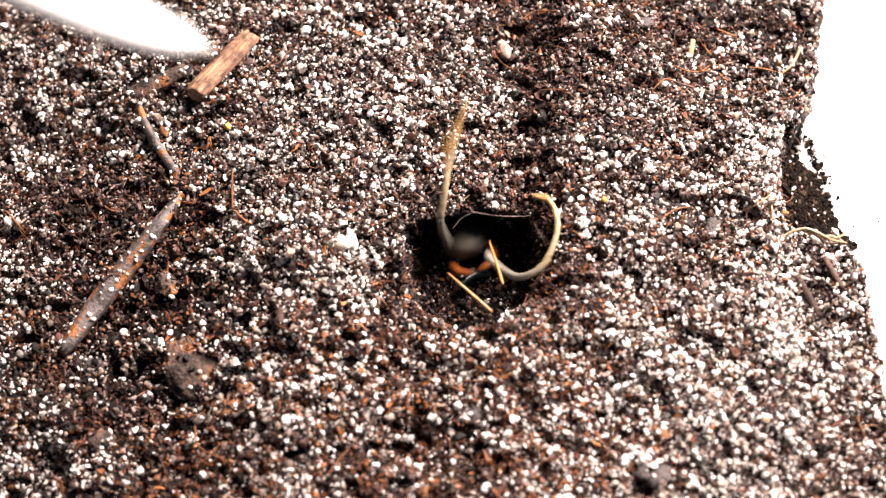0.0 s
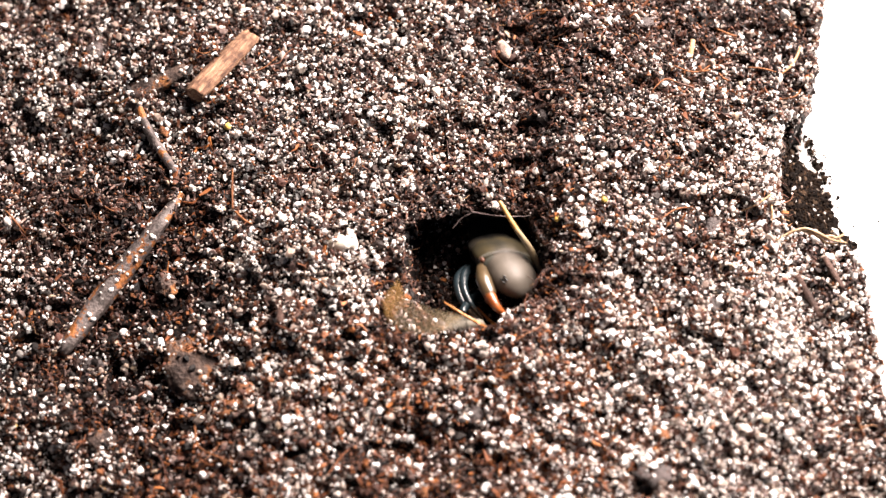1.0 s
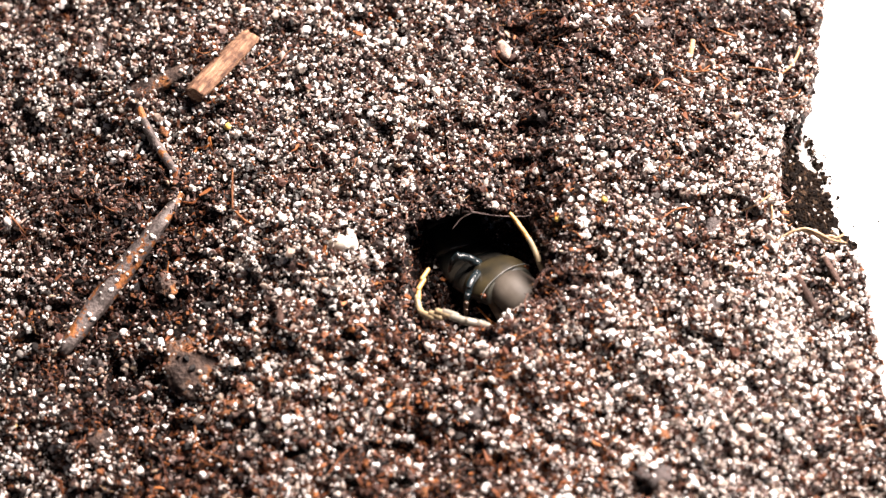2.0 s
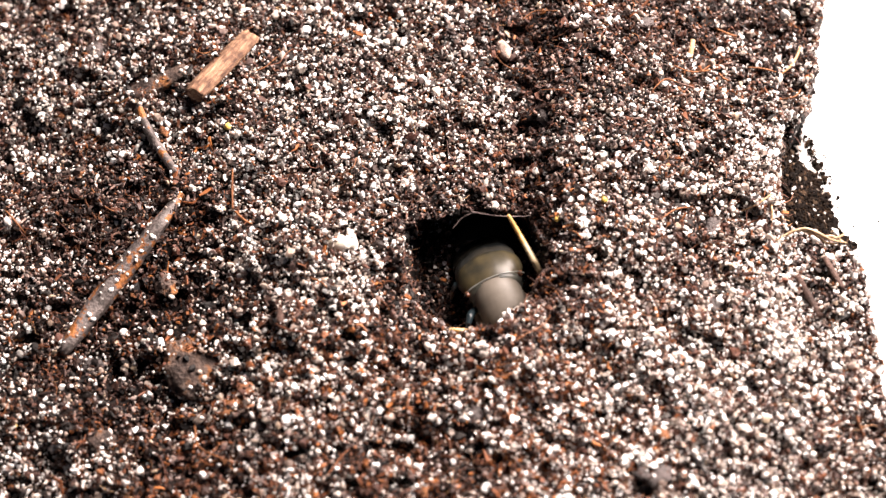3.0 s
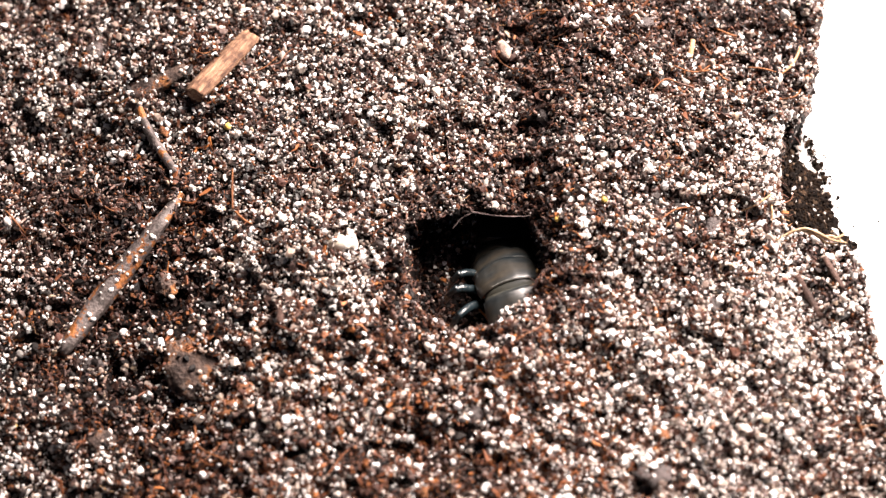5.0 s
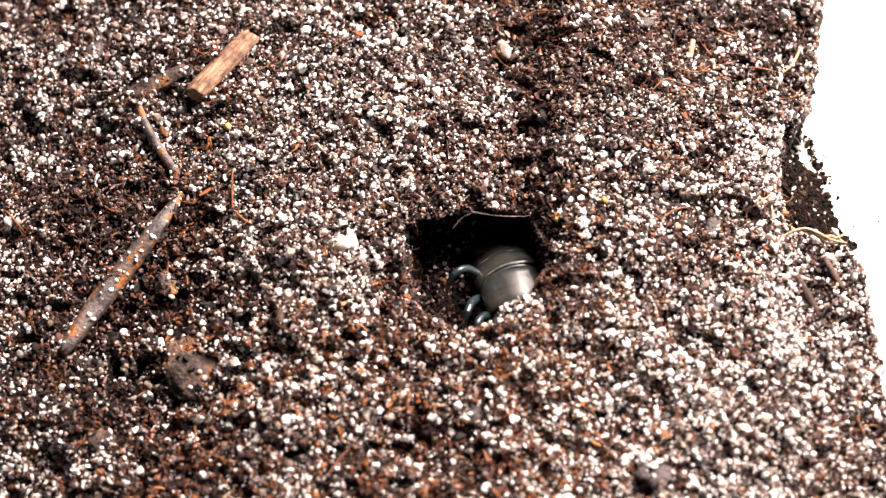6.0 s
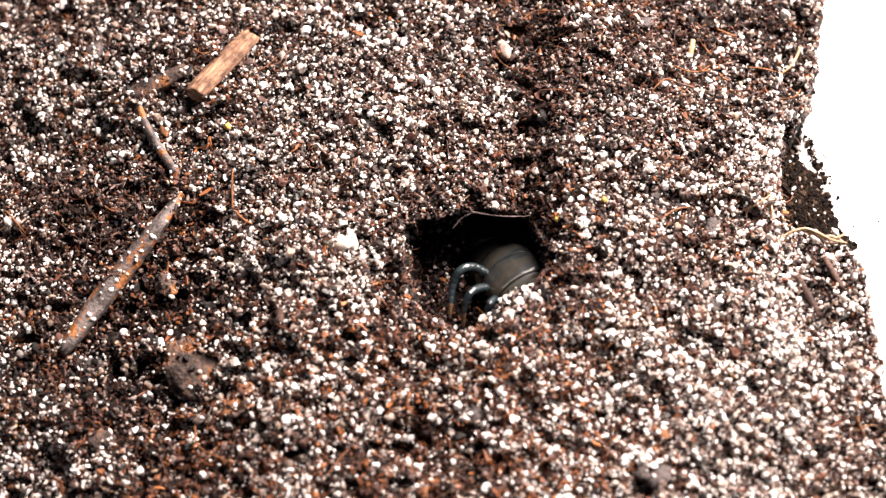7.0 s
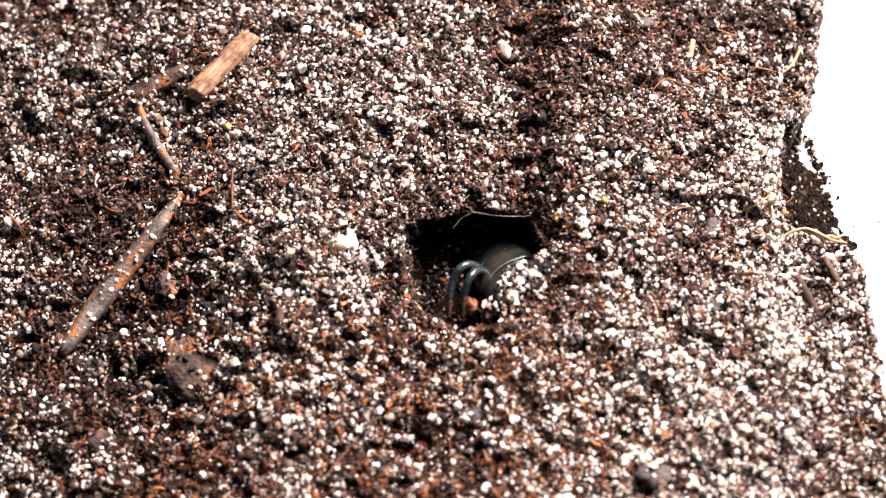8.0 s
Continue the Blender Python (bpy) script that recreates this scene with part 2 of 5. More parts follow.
def skin():
    xs = np.concatenate([np.arange(-90, -70, 2.0), np.arange(-70, -8, 0.5), np.arange(-8, 18, 0.2), np.arange(18, 64, 0.5)])
    ys = np.concatenate([np.arange(-70, -48, 2.0), np.arange(-48, -17, 0.5), np.arange(-17, 9, 0.2), np.arange(9, 58, 0.5), np.arange(58, 84, 2.0)])
    gx, gy = np.meshgrid(xs, ys)
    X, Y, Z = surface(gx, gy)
    Z = Z - 0.35
    for rim in (np.s_[0, :], np.s_[-1, :], np.s_[:, 0]):
        Z[rim] = TABLE_Z - 0.5
    v = np.stack([X, Y, Z], -1).reshape(-1, 3)
    w = len(xs)
    i = np.arange(len(ys) - 1)[:, None] * w + np.arange(w - 1)[None, :]
    f = np.stack([i, i + 1, i + w + 1, i + w], -1).reshape(-1, 4)
    return v, f


RNG = np.random.RandomState(11)


def turns(n):
    q = RNG.normal(size=(n, 4))
    q /= np.linalg.norm(q, axis=1)[:, None]
    w, x, y, z = q.T
    return np.stack([np.stack([1 - 2 * (y * y + z * z), 2 * (x * y - z * w), 2 * (x * z + y * w)], -1),
                     np.stack([2 * (x * y + z * w), 1 - 2 * (x * x + z * z), 2 * (y * z - x * w)], -1),
                     np.stack([2 * (x * z - y * w), 2 * (y * z + x * w), 1 - 2 * (x * x + y * y)], -1)], 1)


def bits(centres, sizes, template, squash=(0.65, 1.15), rough=0.14, cuts=0):
    """Many small uneven bits in one mesh: centres in mm, sizes their diameters; cuts: broken faces on each."""
    tv, tf = template
    n, k = len(centres), len(tv)
    s = RNG.uniform(squash[0], squash[1], (n, 1, 3)) * sizes[:, None, None] / 2
    v = tv[None] * (1 + RNG.normal(0, rough, (n, k, 1)))
    for _ in range(cuts):
        d = RNG.normal(size=(n, 1, 3))
        d /= np.linalg.norm(d, axis=2)[..., None]
        past = (v * d).sum(2) - RNG.uniform(0.35, 0.85, (n, 1))
        v = v - np.clip(past, 0, None)[..., None] * d
    v = v * s
    v = np.einsum("nij,nkj->nki", turns(n), v) + centres[:, None, :]
    f = tf[None] + (np.arange(n) * k)[:, None, None]
    return v.reshape(-1, 3), f.reshape(-1, 3)


def spots(n, lift, jitter, share_wall=0.05):
    """Places on the soil's skin, some on the burrow's wall."""
    n = int(n * 0.88)
    x = RNG.uniform(-72, 60, n)
    y = RNG.uniform(-41.5, 51.5, n)
    keep = x < edge_x(y) + 0.3
    x, y = x[keep], y[keep]
    # more on the sandy near side towards the edge
    m = n // 20 if share_wall < 0.045 else 0
    x3, y3 = RNG.uniform(8, 58, m), RNG.uniform(-41.5, -8, m)
    x, y = np.concatenate([x, x3]), np.concatenate([y, y3])
    # and along the crest before the edge
    m = n // 45 if share_wall < 0.045 else 0
    x = np.concatenate([x, RNG.normal(46.5, 2.2, m)])
    y = np.concatenate([y, RNG.uniform(-18, 22, m)])
    # more along the broken edge and down its face
    m = n // 18
    y2 = RNG.uniform(-41.5, 51.5, m)
    x = np.concatenate([x, edge_x(y2) + RNG.uniform(-0.6, 2.0, m)])
    y = np.concatenate([y, y2])
    m = int(n * share_wall)
    th = RNG.uniform(0, 2 * np.pi, m)
    rr = RNG.uniform(0.35, 1.05, m)
    r0 = pit_radius(th)
    x = np.concatenate([x, PIT[0] + rr * r0 * np.cos(th)])
    y = np.concatenate([y, PIT[1] + rr * r0 * np.sin(th)])
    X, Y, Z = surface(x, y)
    return np.stack([X, Y, Z + lift + RNG.normal(0, jitter, len(X))], -1)


def sizes_of(n, mid, spread, low, high):
    return np.clip(mid * np.exp(RNG.normal(0, spread, n)), low, high)


def strands(centres, lengths, radii, sag=0.25):
    """Fine bent threads in one mesh."""
    n, seg, side = len(centres), 4, 3
    a = RNG.uniform(0, 2 * np.pi, n)
    tilt = RNG.normal(0, 0.25, n)
    d = np.stack([np.cos(a) * np.cos(tilt), np.sin(a) * np.cos(tilt), np.sin(tilt)], -1)
    p = np.stack([-np.sin(a), np.cos(a), 0 * a], -1)
    bend = RNG.normal(0, sag, n)
    wav = RNG.normal(0, sag * 0.5, n)
    u = np.linspace(-0.5, 0.5, seg + 1)
    line = centres[:, None] + lengths[:, None, None] * (d[:, None] * u[None, :, None] + p[:, None] * (bend[:, None] * (0.25 - u[None] ** 2) * 2 + wav[:, None] * np.sin(u[None] * 6))[..., None])
    line[..., 2] += np.abs(bend)[:, None] * lengths[:, None] * (0.25 - u[None] ** 2) * 1.0
    ang = np.arange(side) * 2 * np.pi / side
    rad = radii[:, None] * (1 - 0.8 * np.abs(u[None]))
    ring = line[:, :, None] + rad[:, :, None, None] * (p[:, None, None] * np.cos(ang)[None, None, :, None] + np.array([0, 0, 1.0]) * np.sin(ang)[None, None, :, None])
    v = ring.reshape(-1, 3)
    base = (np.arange(n) * (seg + 1) * side)[:, None, None]
    i = (np.arange(seg) * side)[None, :, None]
    j = np.arange(side)[None, None, :]
    jn = (j + 1) % side
    f = np.stack([base + i + j, base + i + jn, base + i + side + jn, base + i + side + j], -1).reshape(-1, 4)
    return v, f


def flakes(centres, lengths, widths, thick=0.12):
    """Bent shreds of bark and leaf in one mesh, each a tapered slab of two lengths."""
    n = len(centres)
    a = RNG.uniform(0, 2 * np.pi, n)
    tilt, roll = RNG.normal(0, 0.35, n), RNG.normal(0, 0.5, n)
    d = np.stack([np.cos(a) * np.cos(tilt), np.sin(a) * np.cos(tilt), np.sin(tilt)], -1)
    p = np.stack([-np.sin(a) * np.cos(roll), np.cos(a) * np.cos(roll), np.sin(roll)], -1)
    q = np.cross(d, p)
    q /= np.linalg.norm(q, axis=1)[:, None]
    bend = RNG.normal(0, 0.14, n) * lengths
    side = RNG.normal(0, 0.16, n) * lengths
    rings = []
    for u, keep in ((-0.5, RNG.uniform(0.2, 0.9, n)), (0.0, RNG.uniform(0.85, 1.15, n)), (0.5, RNG.uniform(0.15, 0.9, n))):
        mid = centres + d * (u * lengths)[:, None] + q * (bend * (1 - 4 * u * u))[:, None] + p * (side * (1 - 4 * u * u))[:, None]
        w, h = (widths * keep / 2)[:, None], thick / 2
        rings.append(np.stack([mid - p * w - q * h, mid + p * w - q * h, mid + p * w * 0.8 + q * h, mid - p * w * 0.8 + q * h], 1))
    v = np.concatenate(rings, 1).reshape(-1, 3)
    quads = [(3, 2, 1, 0), (8, 9, 10, 11)] + [(k + j, k + (j + 1) % 4, k + 4 + (j + 1) % 4, k + 4 + j) for k in (0, 4) for j in range(4)]
    f = np.array(quads)[None] + (np.arange(n) * 12)[:, None, None]
    return v, f.reshape(-1, 4)


def tube(points, radii, side=10, wobble=0.0, seed=1, flat=1.0):
    """A tapering tube along a smoothed line of points (mm), closed at both ends."""
    pts = np.asarray(points, float)
    rad = np.asarray(radii, float)
    n = max(8, 5 * (len(pts) - 1))
    t = np.linspace(0, len(pts) - 1, n + 1)
    k = np.arange(len(pts))
    if len(pts) > 2:
        out = []
        for u in t:
            i = min(int(u), len(pts) - 2)
            w = u - i
            p0, p1, p2, p3 = pts[max(i - 1, 0)], pts[i], pts[i + 1], pts[min(i + 2, len(pts) - 1)]
            out.append(0.5 * (2 * p1 + (p2 - p0) * w + (2 * p0 - 5 * p1 + 4 * p2 - p3) * w * w + (3 * p1 - p0 - 3 * p2 + p3) * w ** 3))
        line = np.array(out)
    else:
        line = np.array([pts[0] + (pts[1] - pts[0]) * u for u in t])
    r = np.interp(t, k, rad)
    tan = np.gradient(line, axis=0)
    tan /= np.linalg.norm(tan, axis=1)[:, None]
    up = np.array([0.0, 0.0, 1.0]) if abs(tan[0][2]) < 0.9 else np.array([1.0, 0, 0])
    g = np.random.RandomState(seed)
    ang = np.arange(side) * 2 * np.pi / side
    prof = 1 + wobble * g.normal(size=side)
    rings = []
    for i in range(n + 1):
        a = np.cross(tan[i], up)
        a /= np.linalg.norm(a)
        b = np.cross(a, tan[i])
        rr = r[i] * prof * (1 + wobble * 0.6 * g.normal(size=side))
        rings.append(line[i] + rr[:, None] * (a * np.cos(ang)[:, None] + flat * b * np.sin(ang)[:, None]))
    v = np.concatenate(rings + [line[:1], line[-1:]])
    f = []
    for i in range(n):
        for j in range(side):
            jn = (j + 1) % side
            f.append((i * side + jn, i * side + j, (i + 1) * side + j, (i + 1) * side + jn))
    m = (n + 1) * side
    for j in range(side):
        jn = (j + 1) % side
        f.append((m, j, jn, jn))
        f.append((m + 1, n * side + jn, n * side + j, n * side + j))
    return v, f


def tube_mesh(name, points, radii, mat, side=10, wobble=0.0, seed=1, flat=1.0):
    v, f = tube(points, radii, side, wobble, seed, flat)
    me = bpy.data.meshes.new(name)
    me.from_pydata([tuple(p * MM) for p in v], [], [tuple(dict.fromkeys(q)) for q in f])
    me.polygons.foreach_set("use_smooth", [True] * len(me.polygons))
    me.materials.append(mat)
    me.update()
    return me


def on_soil(x, y, lift=0.0):
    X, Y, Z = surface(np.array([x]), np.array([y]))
    return np.array([X[0], Y[0], Z[0] + lift])


# ---- the setting ----
def build_setting():
    t = 500.0
    n = 12
    xs = np.linspace(-t, t, n)
    gx, gy = np.meshgrid(xs, xs)
    top = np.stack([gx, gy, 0 * gx + TABLE_Z], -1).reshape(-1, 3)
    low = top - np.array([0, 0, 20.0])
    i = np.arange(n - 1)[:, None] * n + np.arange(n - 1)[None]
    f = np.stack([i, i + 1, i + n + 1, i + n], -1).reshape(-1, 4)
    rim = np.concatenate([np.arange(n), np.arange(1, n) * n + n - 1, (n - 1) * n + np.arange(n - 2, -1, -1), np.arange(n - 2, 0, -1) * n])
    rn = np.roll(rim, -1)
    side = np.stack([rim, rim + n * n, rn + n * n, rn], -1)
    table = part("tabletop", np.concatenate([top, low]), np.concatenate([f, f[:, ::-1] + n * n, side]), M_TABLE, smooth=False)
    tagged(table, "plain white tabletop under the soil, brightly lit", "table", kind="structure")
    v, f = skin()
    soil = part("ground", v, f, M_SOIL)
    return tagged(soil, "dark moist peaty soil with a burrow and a broken edge", "soil", kind="structure")


def build_grains(soil):
    """The coarse grains round the burrow, each one for itself."""
    shapes = []
    for k in range(8):
        v, f = bits(np.zeros((1, 3)), np.array([1.0]), ICO2, (0.7, 1.3), 0.06, 5)
        shapes.append(mesh_of("white_grain", v, f, M_GRAIN, False))
    g = np.random.RandomState(31)
    left = 280
    while left:
        x, y = g.uniform(-22, 32), g.uniform(-22, 20)
        rho, th = pit_rho(np.array([x]), np.array([y]))
        if rho[0] < 1.12 or g.rand() < 0.5 - 0.6 * vnoise(x, y, 5.0, 7):
            continue
        ob = new("white_grain", shapes[left % 8])
        size = g.uniform(0.55, 1.1)
        q = on_soil(x, y, 0.2 + 0.2 * size + g.normal(0, 0.15))
        ob.matrix_basis = pose(*(q * MM), g.uniform(0, 360), g.uniform(0, 360), g.uniform(0, 360)) @ Matrix.Scale(size, 4)
        ob.parent = soil
        left -= 1


# thicker or thinner white sand, partly standing in for shade: amount, centre, reach
SAND_LEFT = ((0.45, -63, 26, 6, 5), (0.3, -48, 18, 6, 5), (-0.3, -61, 43, 10, 5), (0.28, -60.7, 30.3, 6, 5), (0.5, -60, 33, 10, 5), (0.57, -57.1, 1, 7, 5), (0.25, -57, -27, 6, 4), (-0.35, -56, 10, 8, 4),
             (1.29, -52.3, -35.1, 5.5, 4.5), (-0.25, -48, -12, 20, 25), (-0.22, -47.8, 9.7, 6, 5), (-0.4, -47, -3, 16, 17), (-0.17, -46.9, 0, 6, 5), (0.47, -46.1, -18.2, 5.5, 4.5),
             (-0.82, -45.1, -26.8, 5.2, 4.8), (0.52, -44.8, -35.2, 6, 4.5), (-0.72, -36, 8.8, 5.5, 6), (-0.5, -35.8, -9.4, 6, 5), (-0.69, -35, -35.8, 5.5, 4.5), (-0.17, -34.5, -27.1, 6, 5),
             (-0.17, -28.1, 41.2, 6, 5))
SAND_FAR = ((0.25, -25, 17, 6, 5), (0.17, -27, 19.8, 6, 5), (0.47, -25.2, 10.3, 7, 4.5), (0.17, -5.6, 41.2, 6, 5), (0.35, -2, 28, 14, 10), (-0.33, 5.7, 41.2, 6, 5), (-0.75, 13.5, 30, 4, 20),
            (-0.37, 14, 9.1, 6, 4.5), (-0.5, 20, 36, 9, 10), (-0.17, 27, 19.8, 6, 5), (0.33, 28.1, 41.2, 6, 5), (-0.4, 37, 44, 8, 4), (-0.5, 38, 42, 10, 6),
            (0.17, 46.8, 9.7, 6, 5), (0.22, 46.9, 19.8, 6, 5), (-0.33, 51.8, 41.2, 6, 5))
SAND_NEAR = ((-0.22, -25.5, -9.4, 6, 5), (0.28, -25, -18.4, 6, 5), (-0.33, -24.2, -35.5, 6, 5), (0.17, -14.8, -27.1, 6, 5), (-0.4, -10, -12, 5, 5), (0.17, -4.9, -27.1, 6, 5),
             (-0.39, -4.8, -35.5, 6, 5), (-0.9, -1.2, -12, 6, 5), (0.4, 3, -18, 5, 3), (-0.5, 4.5, -35.8, 5.5, 4), (-0.3, 6, -13, 4, 3), (-0.25, 12, -17, 4, 3),
             (-0.1, 17, -20, 6, 4), (0.17, 24.2, -35.5, 6, 5), (0.35, 38, -26, 36, 20), (0.22, 45.1, -9.4, 6, 5), (0.17, 45.2, -18.4, 6, 5))
SAND_AMID = ((-0.5, 12.6, 1.0, 2.6, 4.5), (-0.3, -8.0, -3.4, 4, 3), (0.22, -26, 0, 6, 5), (0.5, -24, -4, 8, 5), (0.6, -20, 4, 13, 18), (-0.2, -4, -3, 4, 5), (-0.25, 0, 6, 5, 4), (-0.22, 3, -4, 28, 15),
             (-0.2, 9, 6, 4, 4), (-0.35, 16, 4, 5, 6), (-0.92, 16.7, -8.2, 5.2, 5), (0.28, 45.9, 0, 6, 5), (0.5, 46.5, 2, 3, 22), (-0.22, 55.4, -7.6, 6, 5))


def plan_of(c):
    """Where points of the soil lie in the plan, traced back along the camera's sightlines."""
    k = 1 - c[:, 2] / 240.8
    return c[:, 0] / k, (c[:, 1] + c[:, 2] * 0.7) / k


def scatter(name, label, mat, n, mid, spread, low, high, template, lift, jitter, squash=(0.65, 1.15), rough=0.14, wall=0.05, flat=False, thin=False, cuts=0):
    c = spots(n, lift, jitter, wall)
    if thin:
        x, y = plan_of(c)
        dense = 0 * x
        for amount, cx, cy, rx, ry in SAND_LEFT + SAND_FAR + SAND_AMID + SAND_NEAR:
            dense = dense + amount * bumpf(x, y, cx, cy, rx, ry)
        c = c[RNG.rand(len(c)) < 0.68 + 0.28 * vnoise(x, y, 5.0, 7) + 0.36 * vnoise(x, y, 2.2, 3) + 0.46 * vnoise(x, y, 1.1, 5) + dense]
        # white grains thinned inside the burrow, standing in for its shade
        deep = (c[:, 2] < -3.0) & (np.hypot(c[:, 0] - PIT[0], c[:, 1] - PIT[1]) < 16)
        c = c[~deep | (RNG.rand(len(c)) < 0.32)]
    s = sizes_of(len(c), mid, spread, low, high)
    c[:, 2] += 0.2 * s
    v, f = bits(c, s, template, squash, rough, cuts)
    tagged(part(name, v, f, mat, smooth=not flat), label, "soil", kind="stuff")


def build_grit():
    scatter("peat_crumbs", "dark brown peat crumbs strewn over the soil", M_CRUMB, 26000, 0.54, 0.38, 0.28, 1.15, ICO1, 0.0, 0.3, (0.2, 1.7), 0.26, 0.09, flat=True)
    scatter("grey_grit", "greyish translucent grit grains in the soil", M_GREY, 15500, 0.48, 0.36, 0.25, 1.2, ICO1, 0.22, 0.22, (0.5, 1.4), 0.14, wall=0.05, flat=True, cuts=2)
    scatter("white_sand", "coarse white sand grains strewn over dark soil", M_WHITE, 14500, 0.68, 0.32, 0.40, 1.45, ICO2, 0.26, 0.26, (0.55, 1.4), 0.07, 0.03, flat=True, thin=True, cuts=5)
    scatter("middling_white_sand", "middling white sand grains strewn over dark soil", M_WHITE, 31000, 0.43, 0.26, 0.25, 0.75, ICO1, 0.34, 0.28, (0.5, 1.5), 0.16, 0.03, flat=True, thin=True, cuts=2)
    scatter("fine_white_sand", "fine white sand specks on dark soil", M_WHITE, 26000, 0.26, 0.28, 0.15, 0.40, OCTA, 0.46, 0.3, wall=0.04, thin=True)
    scatter("fine_peat", "fine brown peat dust on the soil", M_DUST, 40000, 0.34, 0.35, 0.15, 0.7, OCTA, 0.35, 0.3, (0.25, 1.9), 0.2, 0.05, flat=True)
    c = spots(27000, 0.42, 0.24, 0.05)
    x, y = c[:, 0], c[:, 1]
    c = c[RNG.rand(len(c)) < 0.85 - 0.6 * sstep(12, -14, y) * sstep(20, -12, x)]
    n = len(c)
    v, f = flakes(c, sizes_of(n, 0.62, 0.45, 0.28, 2.2), sizes_of(n, 0.32, 0.35, 0.15, 0.75))
    tagged(part("peat_flakes", v, f, M_FLAKE, smooth=False), "reddish brown bark flakes and shreds in the soil", "soil", kind="stuff")
    c = spots(20000, 0.4, 0.3, 0.02)
    x, y = c[:, 0], c[:, 1]
    c = c[RNG.rand(len(c)) < 0.20 + 0.4 * vnoise(x, y, 9.0, 6) + 0.6 * bumpf(x, y, 36, 34, 7, 6) + 0.35 * sstep(0, -18, y) * sstep(-50, -25, x) + 0.15 * bumpf(x, y, -48, 6, 14, 10) + 0.4 * bumpf(x, y, 8, -5, 22, 13) - 0.2 * bumpf(x, y, -1, -10, 7, 6) + 0.3 * bumpf(x, y, 44, 6, 8, 8) - 0.8 * bumpf(x, y, PIT[0], PIT[1] + 3, 9, 7)]
    n = len(c)
    v, f = strands(c, sizes_of(n, 1.7, 0.6, 0.5, 7.0), sizes_of(n, 0.05, 0.4, 0.03, 0.12), 0.16)
    tagged(part("coir_fibres", v, f, M_FIBRE), "fine reddish brown coir fibres lying in the soil", "fibre", kind="stuff")
    c = spots(18000, 0.42, 0.25, 0.02)
    x, y = c[:, 0], c[:, 1]
    c = c[RNG.rand(len(c)) < 0.08 + 0.85 * sstep(-2, -22, y) * sstep(46, 20, x) * sstep(-58, -25, x) - 0.4 * bumpf(x, y, -1, -9, 6, 6) + 0.3 * bumpf(x, y, -42, 2, 12, 10) + 0.35 * vnoise(x, y, 6.0, 2) + 0.4 * bumpf(x, y, 6, -20, 14, 6) + 0.12 * bumpf(x, y, 12, -8, 22, 12) - 0.3 * bumpf(x, y, 36, -24, 18, 20)]
    n = len(c)
    v, f = flakes(c, sizes_of(n, 0.8, 0.5, 0.3, 2.8), sizes_of(n, 0.4, 0.4, 0.15, 1.0), 0.2)
    tagged(part("rusty_shreds", v, f, M_SHRED, smooth=False), "short rusty orange coir shreds lying in the soil", "fibre", kind="stuff")


SOIL = build_setting()
build_grit()
build_grains(SOIL)


# ---- loose things on the soil ----
def lump(name, label, category, x, y, size, mat, sink=0.25, seed=1, rough=0.12, turn=0.0, template=None, group="", dust=0):
    """A rounded, dented lump resting in the soil; size is its three diameters."""
    tv, tf = template or ICO3
    g = np.random.RandomState(seed)
    v = tv.copy()
    for k in range(7):
        d = g.normal(size=3)
        d /= np.linalg.norm(d)
        v = v * (1 + rough * g.uniform(-1, 1) * np.clip(tv @ d - 0.2, 0, 1)[:, None] * 1.6)
    for i, p in enumerate(tv):
        q = Vector(p) * 2.2 + Vector((seed * 3.1, 0, 0))
        v[i] *= 1 + rough * 0.9 * noise.noise(q) + rough * 0.5 * noise.noise(q * 2.7)
    v = v * (1 + rough * 0.12 * g.normal(size=(len(v), 1)))
    v = v * np.array(size) / 2
    ob = part(name, v, tf, mat)
    if dust:
        up = v[v[:, 2] > -0.1 * size[2]]
        pick = up[g.randint(0, len(up), dust)] * 1.01
        sv, sf = bits(pick, sizes_of(dust, 0.5, 0.45, 0.22, 1.0), ICO1, (0.6, 1.2), 0.12)
        tagged(part("stuck_sand", sv, sf, M_WHITE, ob, "white sand stuck to the lump"), kind="stuff")
        if mat == M_PEBBLE:
            dust = 1
        pick = up[g.randint(0, len(up), dust * 2)]
        sv, sf = bits(pick, sizes_of(dust * 2, 0.6, 0.45, 0.25, 1.2), ICO1, (0.3, 1.3), 0.25)
        tagged(part("stuck_peat", sv, sf, M_CRUMB, ob, "peat crumbs stuck to the lump", False), kind="stuff")
    p = on_soil(x, y, size[2] * (0.5 - sink))
    ob.matrix_basis = pose(*(p * MM), 8 * g.normal(), 8 * g.normal(), turn)
    return tagged(ob, label, category, group)


